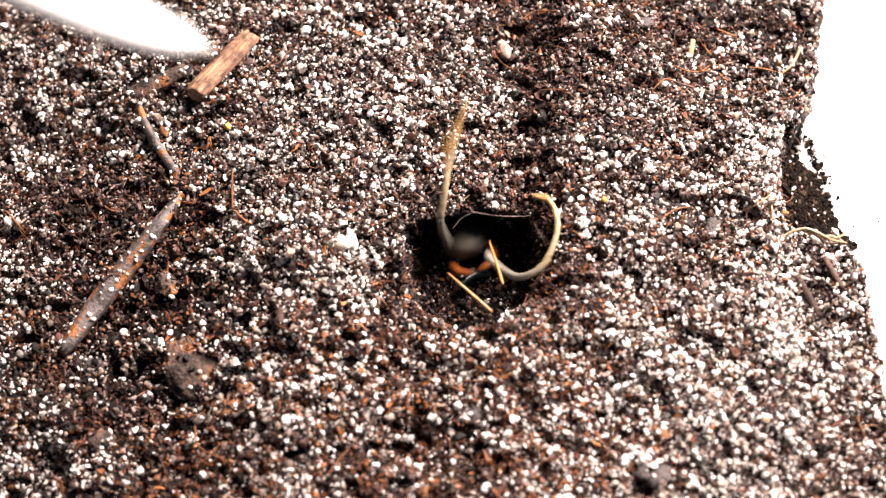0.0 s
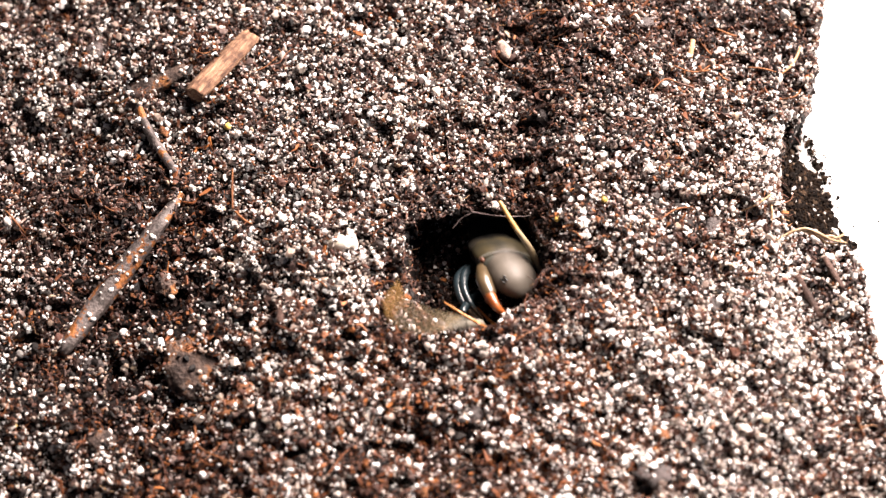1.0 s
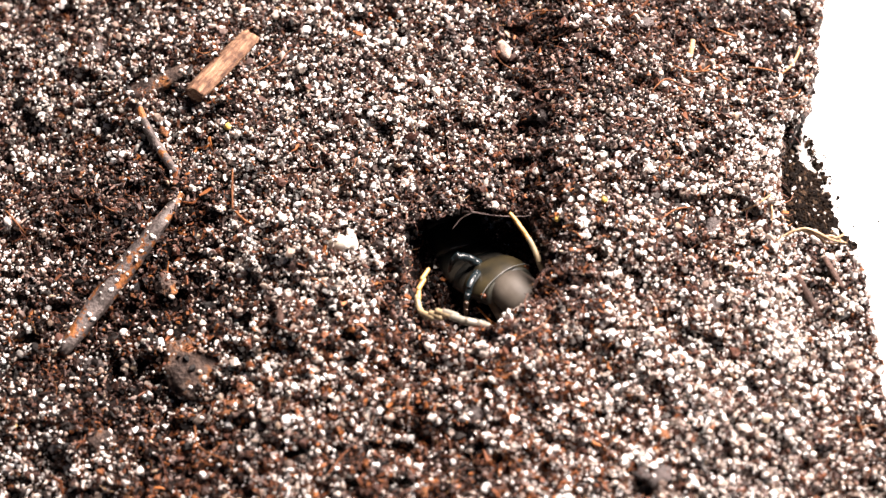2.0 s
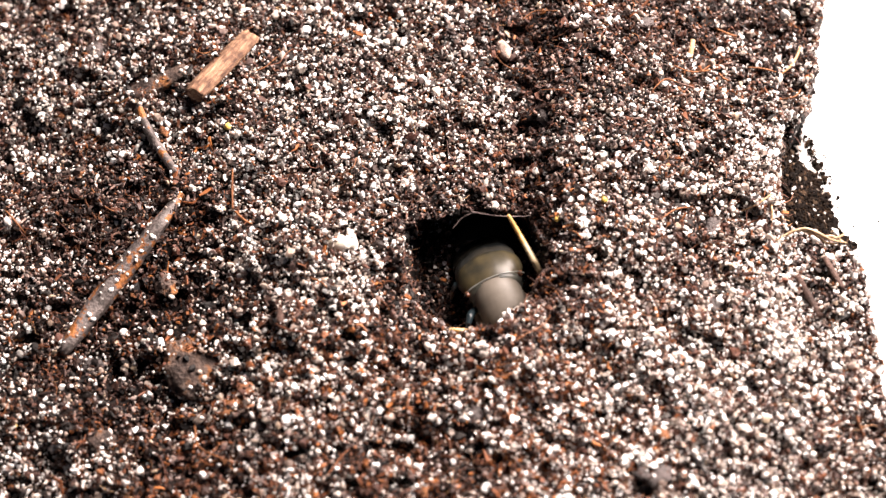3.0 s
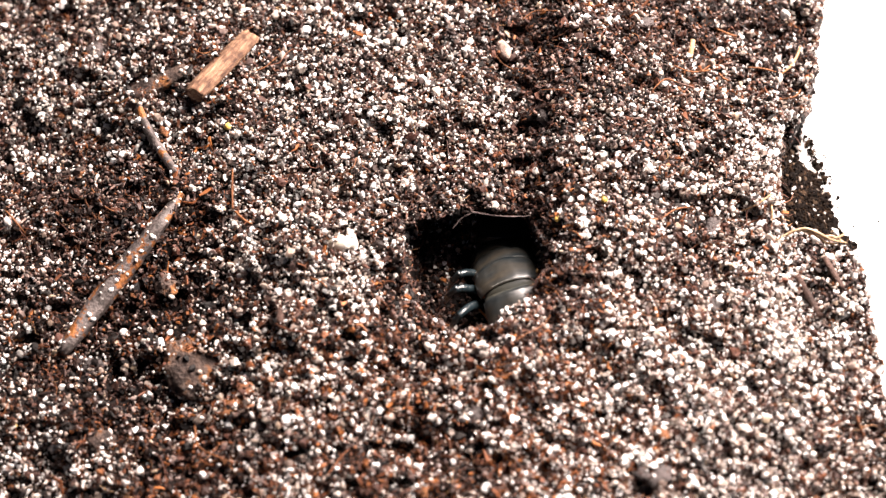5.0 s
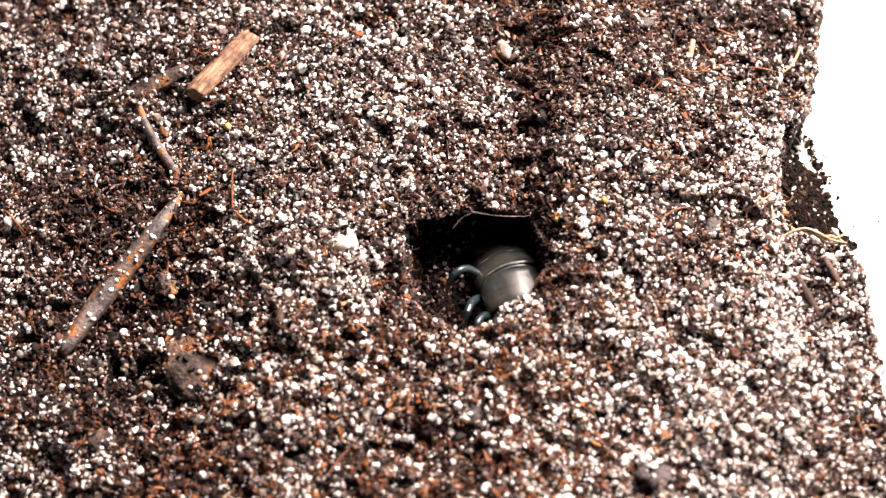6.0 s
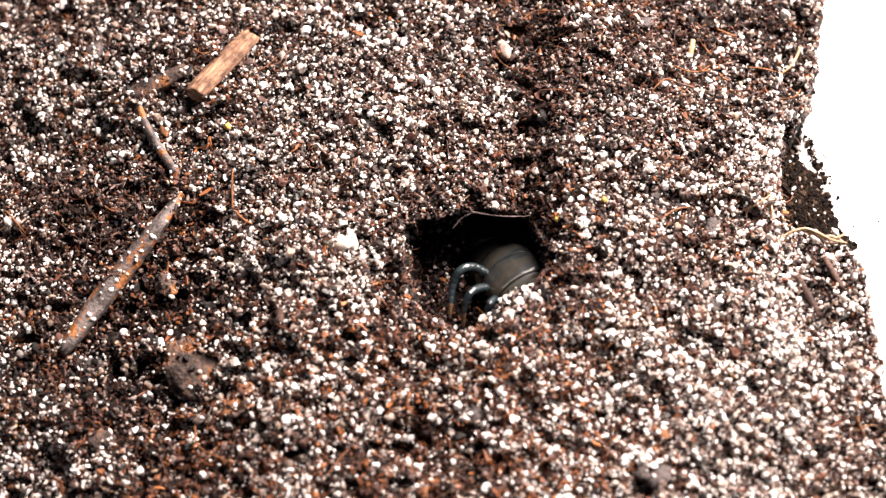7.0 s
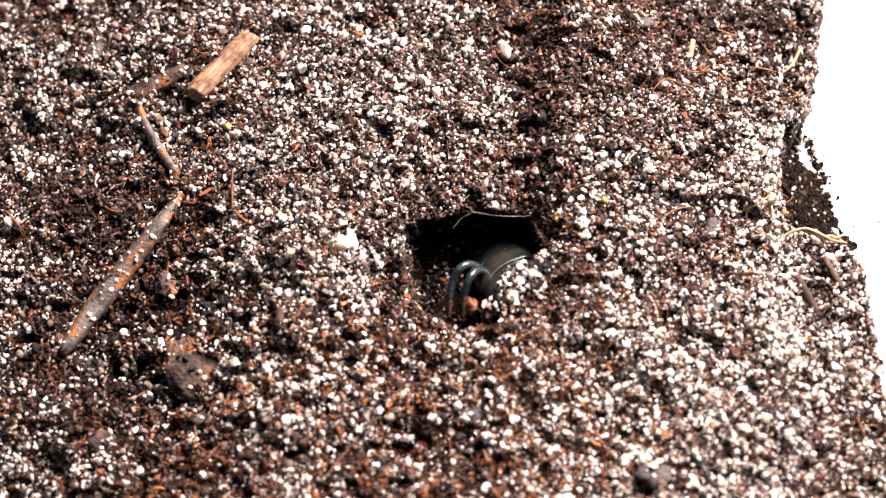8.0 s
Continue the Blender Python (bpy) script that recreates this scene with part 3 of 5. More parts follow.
def rod(name, label, category, points, radii, mat, lift=0.0, side=12, wobble=0.08, seed=1, flat=1.0, group="", free=False, dust=0):
    """A stick or root along plan points laid on the soil; (x, y) or (x, y, lift). free: x, y, z as they are."""
    line = [np.array(p, float) for p in points] if free else [on_soil(p[0], p[1], (p[2] if len(p) > 2 else 0.0) + lift) for p in points]
    base = line[0]
    ob = new(name, tube_mesh(name, [q - base for q in line], radii, mat, side, wobble, seed, flat))
    ob.location = base * MM
    if dust:
        v = np.array([w.co[:] for w in ob.data.vertices]) / MM
        up = v[[w.index for w in ob.data.vertices if w.normal.z > 0.1]]
        pick = up[RNG.randint(0, len(up), dust)] + RNG.normal(0, 0.15, (dust, 3))
        sv, sf = bits(pick, sizes_of(dust, 0.5, 0.4, 0.22, 1.0), ICO1, (0.6, 1.2), 0.12)
        tagged(part("stuck_sand", sv, sf, M_WHITE, ob, "white sand stuck to the wood"), kind="stuff")
    return tagged(ob, label, category, group)


def straight(name, label, category, a, b, width, thick, mat, seed=3):
    """A broken piece of bark: a split half-round bar with ridges along it."""
    a, b = np.array(a, float), np.array(b, float)
    d = b - a
    length = float(np.linalg.norm(d))
    g = np.random.RandomState(seed)
    nu, nv = 22, 16
    v = []
    ridge = 0.06 * g.normal(size=nv)
    for i in range(nu + 1):
        u = i / nu
        for j in range(nv):
            ang = 2 * math.pi * j / nv
            w = 1 - 0.10 * abs(2 * u - 1) ** 3 + ridge[j] + 0.025 * g.normal()
            flatb = 0.55 if math.sin(ang) < 0 else 1.0
            end = (0.010 * g.normal() if i in (0, nu) else 0) + 0.02 * math.sin(ang + 1) * (1 if i == nu else 0)
            v.append(((u - 0.5 + end) * length, math.cos(ang) * width / 2 * w, math.sin(ang) * thick / 2 * w * flatb))
    f = [(i * nv + j, i * nv + (j + 1) % nv, (i + 1) * nv + (j + 1) % nv, (i + 1) * nv + j) for i in range(nu) for j in range(nv)]
    v += [(-length / 2, 0, 0), (length / 2, 0, 0)]
    m = (nu + 1) * nv
    me = bpy.data.meshes.new(name)
    tri = [(m, (j + 1) % nv, j) for j in range(nv)] + [(m + 1, nu * nv + j, nu * nv + (j + 1) % nv) for j in range(nv)]
    rot = Matrix.Rotation(math.radians(90), 3, "Y")
    me.from_pydata([tuple((rot @ Vector(p)) * MM) for p in v], [], f + tri)
    me.polygons.foreach_set("use_smooth", [k < len(f) for k in range(len(me.polygons))])
    me.materials.append(mat)
    me.update()
    ob = new(name, me)
    axis = Vector(d).normalized()
    z = Vector((0, 0, 1))
    side = z.cross(axis).normalized()
    zz = axis.cross(side)
    r = Matrix((-zz, side, axis)).transposed().to_4x4()
    ob.matrix_basis = Matrix.Translation(Vector((a + b) / 2) * MM) @ r
    return tagged(ob, label, category)


M_STONE = noise_mat("pinkish stone", [(0.35, (0.128, 0.080, 0.064)), (0.5, (0.320, 0.240, 0.200)), (0.7, (0.480, 0.400, 0.344))], 700, 0.6, 0.4, bumpy=0.9, dist=0.0003)


M_PALEROOT = noise_mat("pale root", [(0.3, (0.30, 0.17, 0.085)), (0.55, (0.50, 0.34, 0.20)), (0.8, (0.64, 0.51, 0.36))], 900, 0.6, 0.4, bumpy=0.5)


def build_things():
    straight("bark_piece", "short split piece of reddish brown bark lying on soil", "bark", on_soil(-36.7, 27.6, 0.0) + np.array([0, -1.2, 2.2]), on_soil(-28.9, 38.9, 0.0) + np.array([0, -1.4, 2.4]), 3.4, 3.0, M_BARK)
    rod("twig", "long weathered grey twig with orange patches, half buried", "twig", [(-51.8, -17.8, 1.1), (-47.9, -11.0, 1.9), (-43.9, -3.6, 1.7), (-40.6, 3.0, 1.1), (-37.6, 9.4, 0.5)], [0.8, 1.55, 1.45, 1.1, 0.6], M_TWIG, -0.2, 14, 0.12, 4, dust=60)
    rod("thin_twig", "thin dark grey twig lying on soil", "twig", [(-44.8, 24.8, 1.5), (-42.6, 19.4, 1.5), (-40.2, 15.4, 1.3), (-38.4, 12.8, 0.7)], [0.45, 0.66, 0.66, 0.55], M_TWIG, 0.0, 10, 0.1, 7, dust=6)
    rod("dark_shard", "dark grey wood shard sunk in soil", "wood", [(-49.0, 25.4, 0.5), (-43.6, 28.6, 0.8), (-38.4, 32.4, 0.7)], [1.2, 1.2, 0.8], M_CLOD, 0.0, 12, 0.22, 8, 0.5, dust=26)
    rod("brown_stick", "short dark brown stick on the soil slope", "stick", [(49.2, -5.4, 1.3), (50.4, -8.8, 1.4), (51.8, -12.2, 1.2)], [0.45, 0.6, 0.5], M_WOOD, 0.0, 10, 0.1, 9)
    rod("dark_stick", "thin dark stick half sunk in soil", "stick", [(53.4, -2.2, 1.1), (54.4, -5.0, 1.3), (55.4, -7.4, 1.1)], [0.4, 0.45, 0.35], M_WOOD, 0.0, 8, 0.1, 10)
    rod("brown_chip", "flat reddish brown wood chip lying on soil", "chip", [(-24.6, -8.2, 0.3), (-21.4, -9.4, 0.4), (-18.2, -10.6, 0.3)], [0.7, 1.0, 0.5], M_WOOD, 0.0, 10, 0.15, 11, 0.5)
    rod("small_stick", "short upright dark brown stick in the soil", "stick", [(-22.0, -14.6, 0.2), (-22.2, -12.4, 0.7), (-22.4, -10.8, 0.6)], [0.6, 0.7, 0.4], M_WOOD, 0.0, 10, 0.12, 12)
    rod("straw_bit", "short broken bit of yellow straw", "straw", [(37.1, 34.6, 0.7), (37.5, 36.4, 0.9), (37.8, 38.0, 0.8)], [0.42, 0.42, 0.38], M_STRAW, 0.0, 8, 0.05, 13)
    rod("straw_shred", "curved pale straw shred near the edge", "straw", [(50.4, 31.4, 0.6), (52.0, 32.8, 0.8), (53.2, 34.8, 0.9), (53.9, 36.8, 0.8)], [0.1, 0.2, 0.2, 0.1], M_STRAW, 0.0, 6, 0.1, 14)
    rod("pale_root", "pale frayed root strand sticking out over the broken edge", "root", [(47.9, 1.8, 0.4), (49.2, 2.2, 1.0), (51.1, 2.4, 1.6), (52.9, 1.8, 1.4), (54.7, 1.0, 0.9), (57.0, 0.6, 0.6)], [0.12, 0.22, 0.22, 0.22, 0.22, 0.12], M_PALEROOT, 0.0, 7, 0.15, 15, 1.0, "pale roots", True)
    rod("pale_root", "pale frayed root strand sticking out over the broken edge", "root", [(48.4, 1.8, 0.6), (50.0, 2.3, 1.2), (52.2, 2.0, 1.2), (53.9, 1.3, 0.8), (55.7, 1.2, 1.2), (56.9, 2.2, 0.9)], [0.1, 0.18, 0.18, 0.18, 0.18, 0.1], M_PALEROOT, 0.0, 7, 0.15, 16, 1.0, "pale roots", True)
    rod("pale_root", "pale frayed root strand sticking out over the broken edge", "root", [(50.8, 2.3, 1.0), (52.4, 1.9, 0.8), (54.1, 0.8, 0.4), (55.7, 0.7, 0.3)], [0.08, 0.15, 0.15, 0.08], M_PALEROOT, 0.0, 7, 0.15, 17, 1.0, "pale roots", True)
    rod("pale_root", "pale frayed root strand sticking out over the broken edge", "root", [(51.5, 2.3, 1.3), (53.3, 1.5, 1.0), (55.0, 1.4, 1.1), (56.5, 0.9, 0.5)], [0.11, 0.2, 0.2, 0.11], M_PALEROOT, 0.0, 7, 0.15, 18, 1.0, "pale roots", True)
    rod("pale_root", "pale frayed root strand sticking out over the broken edge", "root", [(46.9, 1.1, 0.3), (47.9, 1.6, 0.8), (49.0, 2.2, 0.9)], [0.07, 0.13, 0.07], M_PALEROOT, 0.0, 7, 0.15, 19, 1.0, "pale roots", True)
    lump("pebble", "pale cream pebble with white sand stuck to it", "pebble", -14.0, 0.4, (4.6, 2.9, 2.6), M_PEBBLE, 0.2, 5, 0.09, 5, dust=12)
    lump("pale_stone", "small pale cream stone with soil stuck to it", "stone", 9.1, 36.4, (1.7, 3.8, 1.8), M_STONE, 0.25, 6, 0.14, 12)
    for x, y, d, s in ((-31.5, 21.3, 1.1, 1), (23.0, 8.0, 0.9, 2), (16.2, 4.6, 0.9, 3), (-56.8, -29.0, 0.7, 4)):
        lump("yellow_grain", "small bright yellow grain on soil", "grain", x, y, (d, d * 1.1, d), M_YELLOW, -0.45, s, 0.15, 0, ICO2, "yellow grains")
    lump("large_clod", "large rounded brown clod with rusty crust", "clod", -33.4, -20.6, (8.4, 9.4, 3.4), M_CLOD, 0.18, 8, 0.2, 20, ICO4, dust=34)
    for x, y, sx, sy, s, t in ((-44.9, -32.1, 3.6, 3.6, 10, 40), (-45.5, -26.2, 2.6, 2.2, 11, 0), (-58.0, -14.5, 3.0, 2.2, 12, 0), (21.0, -18.0, 2.6, 2.4, 15, 15), (43.0, -22.0, 2.8, 2.6, 16, 0), (-38.5, -6.5, 3.6, 3.8, 17, 30), (9.5, 22.0, 2.8, 2.2, 19, 0), (-53.0, 13.0, 3.0, 2.4, 20, 20)):
        lump("soil_clod", "brown crumbly clod half sunk in soil", "clod", x, y, (sx, sy, min(sx, sy) * 0.6), M_CLOD, 0.22, s, 0.4, t, None, "soil clods", 14)
    for x, y, sx, sy, s, t in ((-15.3, -30.3, 3.2, 4.6, 23, 30), (27.4, -35.9, 4.4, 4.2, 22, 0), (-52.0, 35.4, 2.2, 2.6, 24, 10), (15.5, 24.0, 3.2, 3.0, 25, 0), (37.0, -10.0, 3.0, 2.4, 26, 40), (30.0, 42.0, 4.4, 2.2, 27, -5), (54.5, -20.5, 3.0, 1.8, 28, 20), (-47.5, -20.0, 3.4, 2.6, 29, 0), (4.0, -27.0, 2.6, 2.4, 30, 0), (-2.0, 29.5, 2.4, 1.8, 31, 0), (38.5, 3.6, 2.4, 4.6, 32, -25), (30.2, 9.4, 2.0, 3.4, 33, -35)):
        lump("grey_lump", "smooth dark grey humus lump on soil", "lump", x, y, (sx, sy, min(sx, sy) * 0.55), M_CLODDARK, 0.28, s, 0.4, t, None, "humus lumps", 5)
    for x, y, sx, sy, s, t in ((-28.3, -26.4, 2.6, 5.0, 41, -30), (-26.6, -23.6, 2.2, 2.0, 42, 0), (-53.4, -28.4, 2.2, 1.4, 43, 0), (-2.6, -38.4, 1.4, 3.0, 44, 0), (28.8, -30.4, 1.8, 2.8, 45, 20), (-56.0, 24.0, 2.6, 1.6, 46, 10), (-40.6, 20.4, 1.6, 2.4, 47, 20)):
        lump("rust_chip", "flat rusty orange bark chip on soil", "chip", x, y, (sx, sy, 1.0), M_RUST, -0.3, s, 0.4, t, None, "bark chips", 5)


M_ROOTLET = noise_mat("greyish rootlet", [(0.35, (0.10, 0.075, 0.07)), (0.6, (0.26, 0.20, 0.19))], 900, 0.6, 0.4)


def build_threads():
    """Single fibres long enough to be told apart."""
    near = (([(-33.4, -26.6), (-32.8, -30.0), (-32.2, -32.4), (-29.4, -34.2), (-27.4, -34.8)], 0.16),
            ([(-31.6, -35.4), (-29.0, -34.6), (-27.0, -36.6)], 0.18),
            ([(12.0, 42.0), (14.0, 43.4), (17.4, 43.8)], 0.12),
            ([(7.8, 35.0), (9.4, 32.6), (12.0, 31.4)], 0.12),
            ([(-62.5, 6.4), (-60.8, 4.2), (-58.8, 1.8)], 0.13),
            ([(-51.4, 11.2), (-51.0, 7.6), (-49.2, 4.6)], 0.14),
            ([(-50.4, 10.0), (-48.4, 6.8), (-46.6, 5.8)], 0.15),
            ([(-14.6, 12.4), (-13.0, 13.6), (-12.6, 15.4)], 0.13),
            ([(-30.4, 13.6), (-30.2, 9.6), (-30.0, 6.4)], 0.18),
            ([(-29.6, 6.0), (-28.4, 4.4), (-27.0, 3.6)], 0.2))
    far = (([(38.0, 41.0), (39.0, 37.0), (40.6, 34.0), (38.4, 31.4)], 0.14),
            ([(34.6, 33.0), (37.4, 31.4), (41.6, 32.6)], 0.13),
            ([(41.0, 40.6), (43.0, 39.0), (44.8, 38.6)], 0.2),
            ([(45.6, 32.6), (48.0, 32.0), (50.4, 31.4)], 0.13),
            ([(36.0, 29.0), (39.0, 27.6), (42.0, 29.0)], 0.12),
            ([(17.2, 2.8), (18.8, 2.0), (20.0, 0.4)], 0.11),
            ([(31.0, 4.6), (33.0, 6.0), (35.6, 6.8)], 0.14),
            ([(42.4, 6.0), (44.6, 6.8), (47.0, 9.0)], 0.14),
            ([(46.6, 8.8), (46.8, 6.0), (46.4, 3.4)], 0.16))
    rest = (([(50.0, 26.4), (52.2, 26.8), (53.2, 28.6)], 0.14),
            ([(-5.0, -29.6), (-4.8, -26.4), (-4.4, -24.0)], 0.16),
            ([(4.0, -21.4), (7.4, -20.2), (11.0, -18.8)], 0.13),
            ([(3.0, -22.4), (6.0, -22.4), (9.6, -21.0)], 0.15),
            ([(-20.0, -5.0), (-17.0, -6.4), (-15.0, -8.6)], 0.14),
            ([(55.6, -25.0), (55.0, -28.0), (55.8, -31.0)], 0.2),
            ([(31.0, 28.0), (33.0, 30.0), (35.0, 29.6)], 0.14),
            ([(-38.0, 36.6), (-36.0, 35.0), (-34.0, 36.4)], 0.1),
            ([(-25.0, 34.6), (-26.6, 32.4), (-28.6, 31.6)], 0.1))
    for i, (pts, r) in enumerate(near + far + rest):
        n = len(pts)
        rad = [r * (0.6 + 0.4 * math.sin(math.pi * (k + 0.5) / n)) for k in range(n)]
        pale = i in (17, 18)
        rod("root_fibre", "pale dry root fibre lying on soil" if pale else "thin reddish brown root fibre lying on soil", "root", [(x, y, 0.85 + 0.35 * (k % 2)) for k, (x, y) in enumerate(pts)], rad, M_STRAW if pale else M_RUST, 0.0, 6, 0.08, 60 + i, 1.0, "root fibres")
    # the dead rootlets that hang across the burrow's far lip
    for pts, r in (([(0.6, 6.9, -0.4), (3.7, 6.9, -0.5), (7.0, 6.3, -0.6), (9.8, 6.0, -0.5), (12.4, 5.9, -0.2)], [0.16, 0.17, 0.14, 0.11, 0.08]),
                   ([(1.4, 5.1, -2.2), (2.5, 6.2, -1.4), (4.0, 6.6, -0.5)], [0.09, 0.13, 0.11])):
        base = np.array(pts[0])
        ob = new("lip_rootlet", tube_mesh("lip_rootlet", [np.array(p) - base for p in pts], r, M_ROOTLET, 6, 0.08, 90))
        ob.location = base * MM
        tagged(ob, "thin greyish rootlet hanging across the burrow mouth", "root", "lip rootlets")


def build_edge_crumbs():
    """The soil that has slipped down below the broken edge: a heap on the table, shade put into its dark colour, and a
    thin trail beside it.
    """
    n = 24000
    y = RNG.uniform(0.2, 23.6, n)
    inner = np.interp(y, [0, 1.0, 3.0, 10, 14, 17.2, 20.3, 23.6], [57.0, 53.0, 48.6, 48.2, 48.9, 49.6, 49.9, 50.0])
    outer = np.interp(y, [0, 1.0, 3.0, 6.0, 10, 13, 14.6, 17.2, 20.3, 23.6], [58.0, 57.6, 56.4, 55.6, 55.2, 54.2, 51.9, 51.2, 52.0, 52.5])
    outer = outer + 0.5 * vnoise(y, 0 * y, 1.6, 4) + 0.4 * vnoise(y, 0 * y, 0.5, 3)
    across = RNG.uniform(0, 1, n)
    x = inner + across * (outer - inner) + RNG.normal(0, 0.12, n)
    rise = 1 - across
    keep = RNG.rand(n) < 1.15 - 0.8 * across ** 3 + 0.7 * across * vnoise(x, y, 0.8, 6)
    # the trail of single crumbs past the gap
    m = 230
    ty = RNG.uniform(11.5, 21.0, m)
    tx = np.interp(ty, [11.5, 14, 17, 21], [55.2, 54.6, 53.9, 52.7]) + RNG.normal(0, 0.55, m) * np.interp(ty, [11.5, 21], [1.1, 0.5])
    lone = RNG.rand(m) < 0.55 + 0.5 * vnoise(tx, ty, 0.9, 3)
    # a few thrown farther out
    fy = RNG.uniform(-3, 20, 60)
    fx = np.interp(fy, [-3, 2, 10, 20], [59.3, 57.8, 55.8, 54.4]) + RNG.exponential(0.8, 60)
    rise = np.concatenate([rise[keep] * np.interp(y[keep], [0, 10, 14, 18], [0.7, 0.7, 0.9, 1.0]), 0 * tx[lone], 0 * fx])
    x = np.concatenate([x[keep], tx[lone], fx])
    y = np.concatenate([y[keep], ty[lone], fy])
    z = TABLE_Z + 0.25 + rise ** 1.5 * 8.0 * RNG.uniform(0.5, 1, len(x))
    # set along the camera's sightlines so the heap fits its view
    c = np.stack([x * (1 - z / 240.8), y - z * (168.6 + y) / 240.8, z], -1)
    thrown = np.arange(len(c)) >= len(c) - 60
    pale = RNG.rand(len(c)) < 0.012
    for name, label, mat, cc, mid in (("fallen_crumbs", "soil crumbs fallen onto the white table, coloured dark for shade", M_HEAP, c[~pale], 0.40), ("fallen_sand", "sand grains fallen onto the white table", M_WHITE, c[pale], 0.5)):
        v, f = bits(cc, sizes_of(len(cc), mid, 0.45, 0.16, 1.3) * np.where(thrown[~pale] if mat == M_HEAP else thrown[pale], 0.45, 1.0), ICO1, (0.4, 1.3), 0.2)
        tagged(part(name, v, f, mat, smooth=False), label, "soil", kind="stuff")


build_things()
build_threads()
build_edge_crumbs()


# ---- the soil that the animal pushes up at the near rim ----
def build_clump():
    g = np.random.RandomState(77)
    tv, tf = ICO4
    v = tv * np.array([6.0, 3.4, 2.6])
    for i, p in enumerate(tv):
        q = Vector(p) * 2.0
        v[i] *= 1 + 0.35 * noise.noise(q) + 0.2 * noise.noise(q * 3)
    ob = part("soil_clump", v, tf, M_SOIL)
    tagged(ob, "loose clump of sandy soil pushed up at the burrow's rim", "soil")
    up = v[v[:, 2] > -1.2]
    for name, mat, n, mid, label in (("clump_sand", M_WHITE, 400, 0.56, "white sand on the clump"), ("clump_grit", M_GREY, 170, 0.5, "grey grit on the clump"), ("clump_peat", M_CRUMB, 300, 0.55, "peat crumbs on the clump")):
        pick = up[g.randint(0, len(up), n)] + g.normal(0, 0.12, (n, 3))
        sv, sf = bits(pick, sizes_of(n, mid, 0.42, 0.22, 1.3), ICO2, (0.5, 1.4), 0.08, 4)
        tagged(part(name, sv, sf, mat, ob, label, False), kind="stuff")
    return ob


CLUMP = build_clump()
RUST_LUMP = lump("rust_lump", "small rusty orange crumb pushed up by the animal's legs", "crumb", 4.6, -12.6, (1.0, 1.2, 0.9), M_ORANGE, 0.3, 52, 0.75, 0, ICO3)


# ---- the white tool that is drawn away at the start ----
def build_tool():
    n, side = 30, 20
    v = []
    for i in range(n + 1):
        u = i / n
        x = -80 * u
        w = 3.0 * min(1.0, math.sqrt(max(0.0, 1 - (1 - min(1, u / 0.16)) ** 2)) * 0.94 + 0.06 * u) + 1.2 * u + 0.25 * min(1, u / 0.1)
        h = 0.9 + 0.8 * u
        h = h * min(1.0, 0.15 + u * 22)
        for j in range(side):
            a = 2 * math.pi * j / side
            v.append((x, w * math.copysign(abs(math.cos(a)) ** 0.8, math.cos(a)), h * math.copysign(abs(math.sin(a)) ** 0.8, math.sin(a))))
    f = [(i * side + j, i * side + (j + 1) % side, (i + 1) * side + (j + 1) % side, (i + 1) * side + j) for i in range(n) for j in range(side)]
    me = bpy.data.meshes.new("plastic_spatula")
    me.from_pydata([tuple(c * MM for c in p) for p in v], [], f + [tuple(range(side))[::-1], tuple(n * side + j for j in range(side))])
    me.polygons.foreach_set("use_smooth", [True] * len(me.polygons))
    me.materials.append(M_TOOL)
    me.update()
    ob = tagged(new("plastic_spatula", me), "white plastic spatula with a rounded tip, being drawn away", "spatula")
    hv, hf = tube([(-79, 0, 0), (-84, 0, 0), (-130, 0, 0.5), (-178, 0, 0), (-182, 0, 0)], [1.0, 3.6, 4.4, 4.2, 1.5], 16, flat=0.7)
    handle = bpy.data.meshes.new("handle")
    handle.from_pydata([tuple(c * MM for c in p) for p in hv], [], [tuple(dict.fromkeys(q)) for q in hf])
    handle.polygons.foreach_set("use_smooth", [True] * len(handle.polygons))
    handle.materials.append(M_TOOL)
    grip = new("handle", handle)
    grip.parent = ob
    return ob


TOOL = build_tool()


# ---- the centipede ----
def shell_mat(name, dark, light, rough, scale=500, coat=0.0, spec=0.6):
    m, nt, b = material(name)
    n = noise_node(nt, scale, 4)
    col = ramp(nt, n, [(0.3, dark), (0.7, light)])
    nt.links.new(col, b.inputs["Base Color"])
    b.inputs["Roughness"].default_value = rough
    b.inputs["Specular IOR Level"].default_value = spec
    b.inputs["Coat Weight"].default_value = coat
    b.inputs["Coat Roughness"].default_value = 0.32
    f = noise_node(nt, scale * 6, 3)
    bump(nt, b, f, 0.15, 0.0001)
    return m


def plate_mat():
    """Back plates: dark olive with bluish bands and amber patches, waxy."""
    m, nt, b = material("banded shell")
    n = noise_node(nt, 190, 3, 0.5, (1.6, 0.5, 1.0))
    f = noise_node(nt, 1500, 4, 0.6)
    col = ramp(nt, n, [(0.32, (0.010, 0.016, 0.019)), (0.45, (0.026, 0.028, 0.027)), (0.57, (0.040, 0.034, 0.025)), (0.72, (0.062, 0.057, 0.050))])
    tone = ramp(nt, f, [(0.3, (0.6, 0.6, 0.6)), (0.7, (1.0, 1.0, 1.0))])
    nt.links.new(mixed(nt, 1.0, col, tone, "MULTIPLY"), b.inputs["Base Color"])
    rough = ramp(nt, n, [(0.3, (0.30, 0.30, 0.30)), (0.7, (0.44, 0.44, 0.44))])
    nt.links.new(rough, b.inputs["Roughness"])
    b.inputs["Specular IOR Level"].default_value = 0.55
    bump(nt, b, n, 0.3, 0.0006)
    return m


M_SHELL = plate_mat()
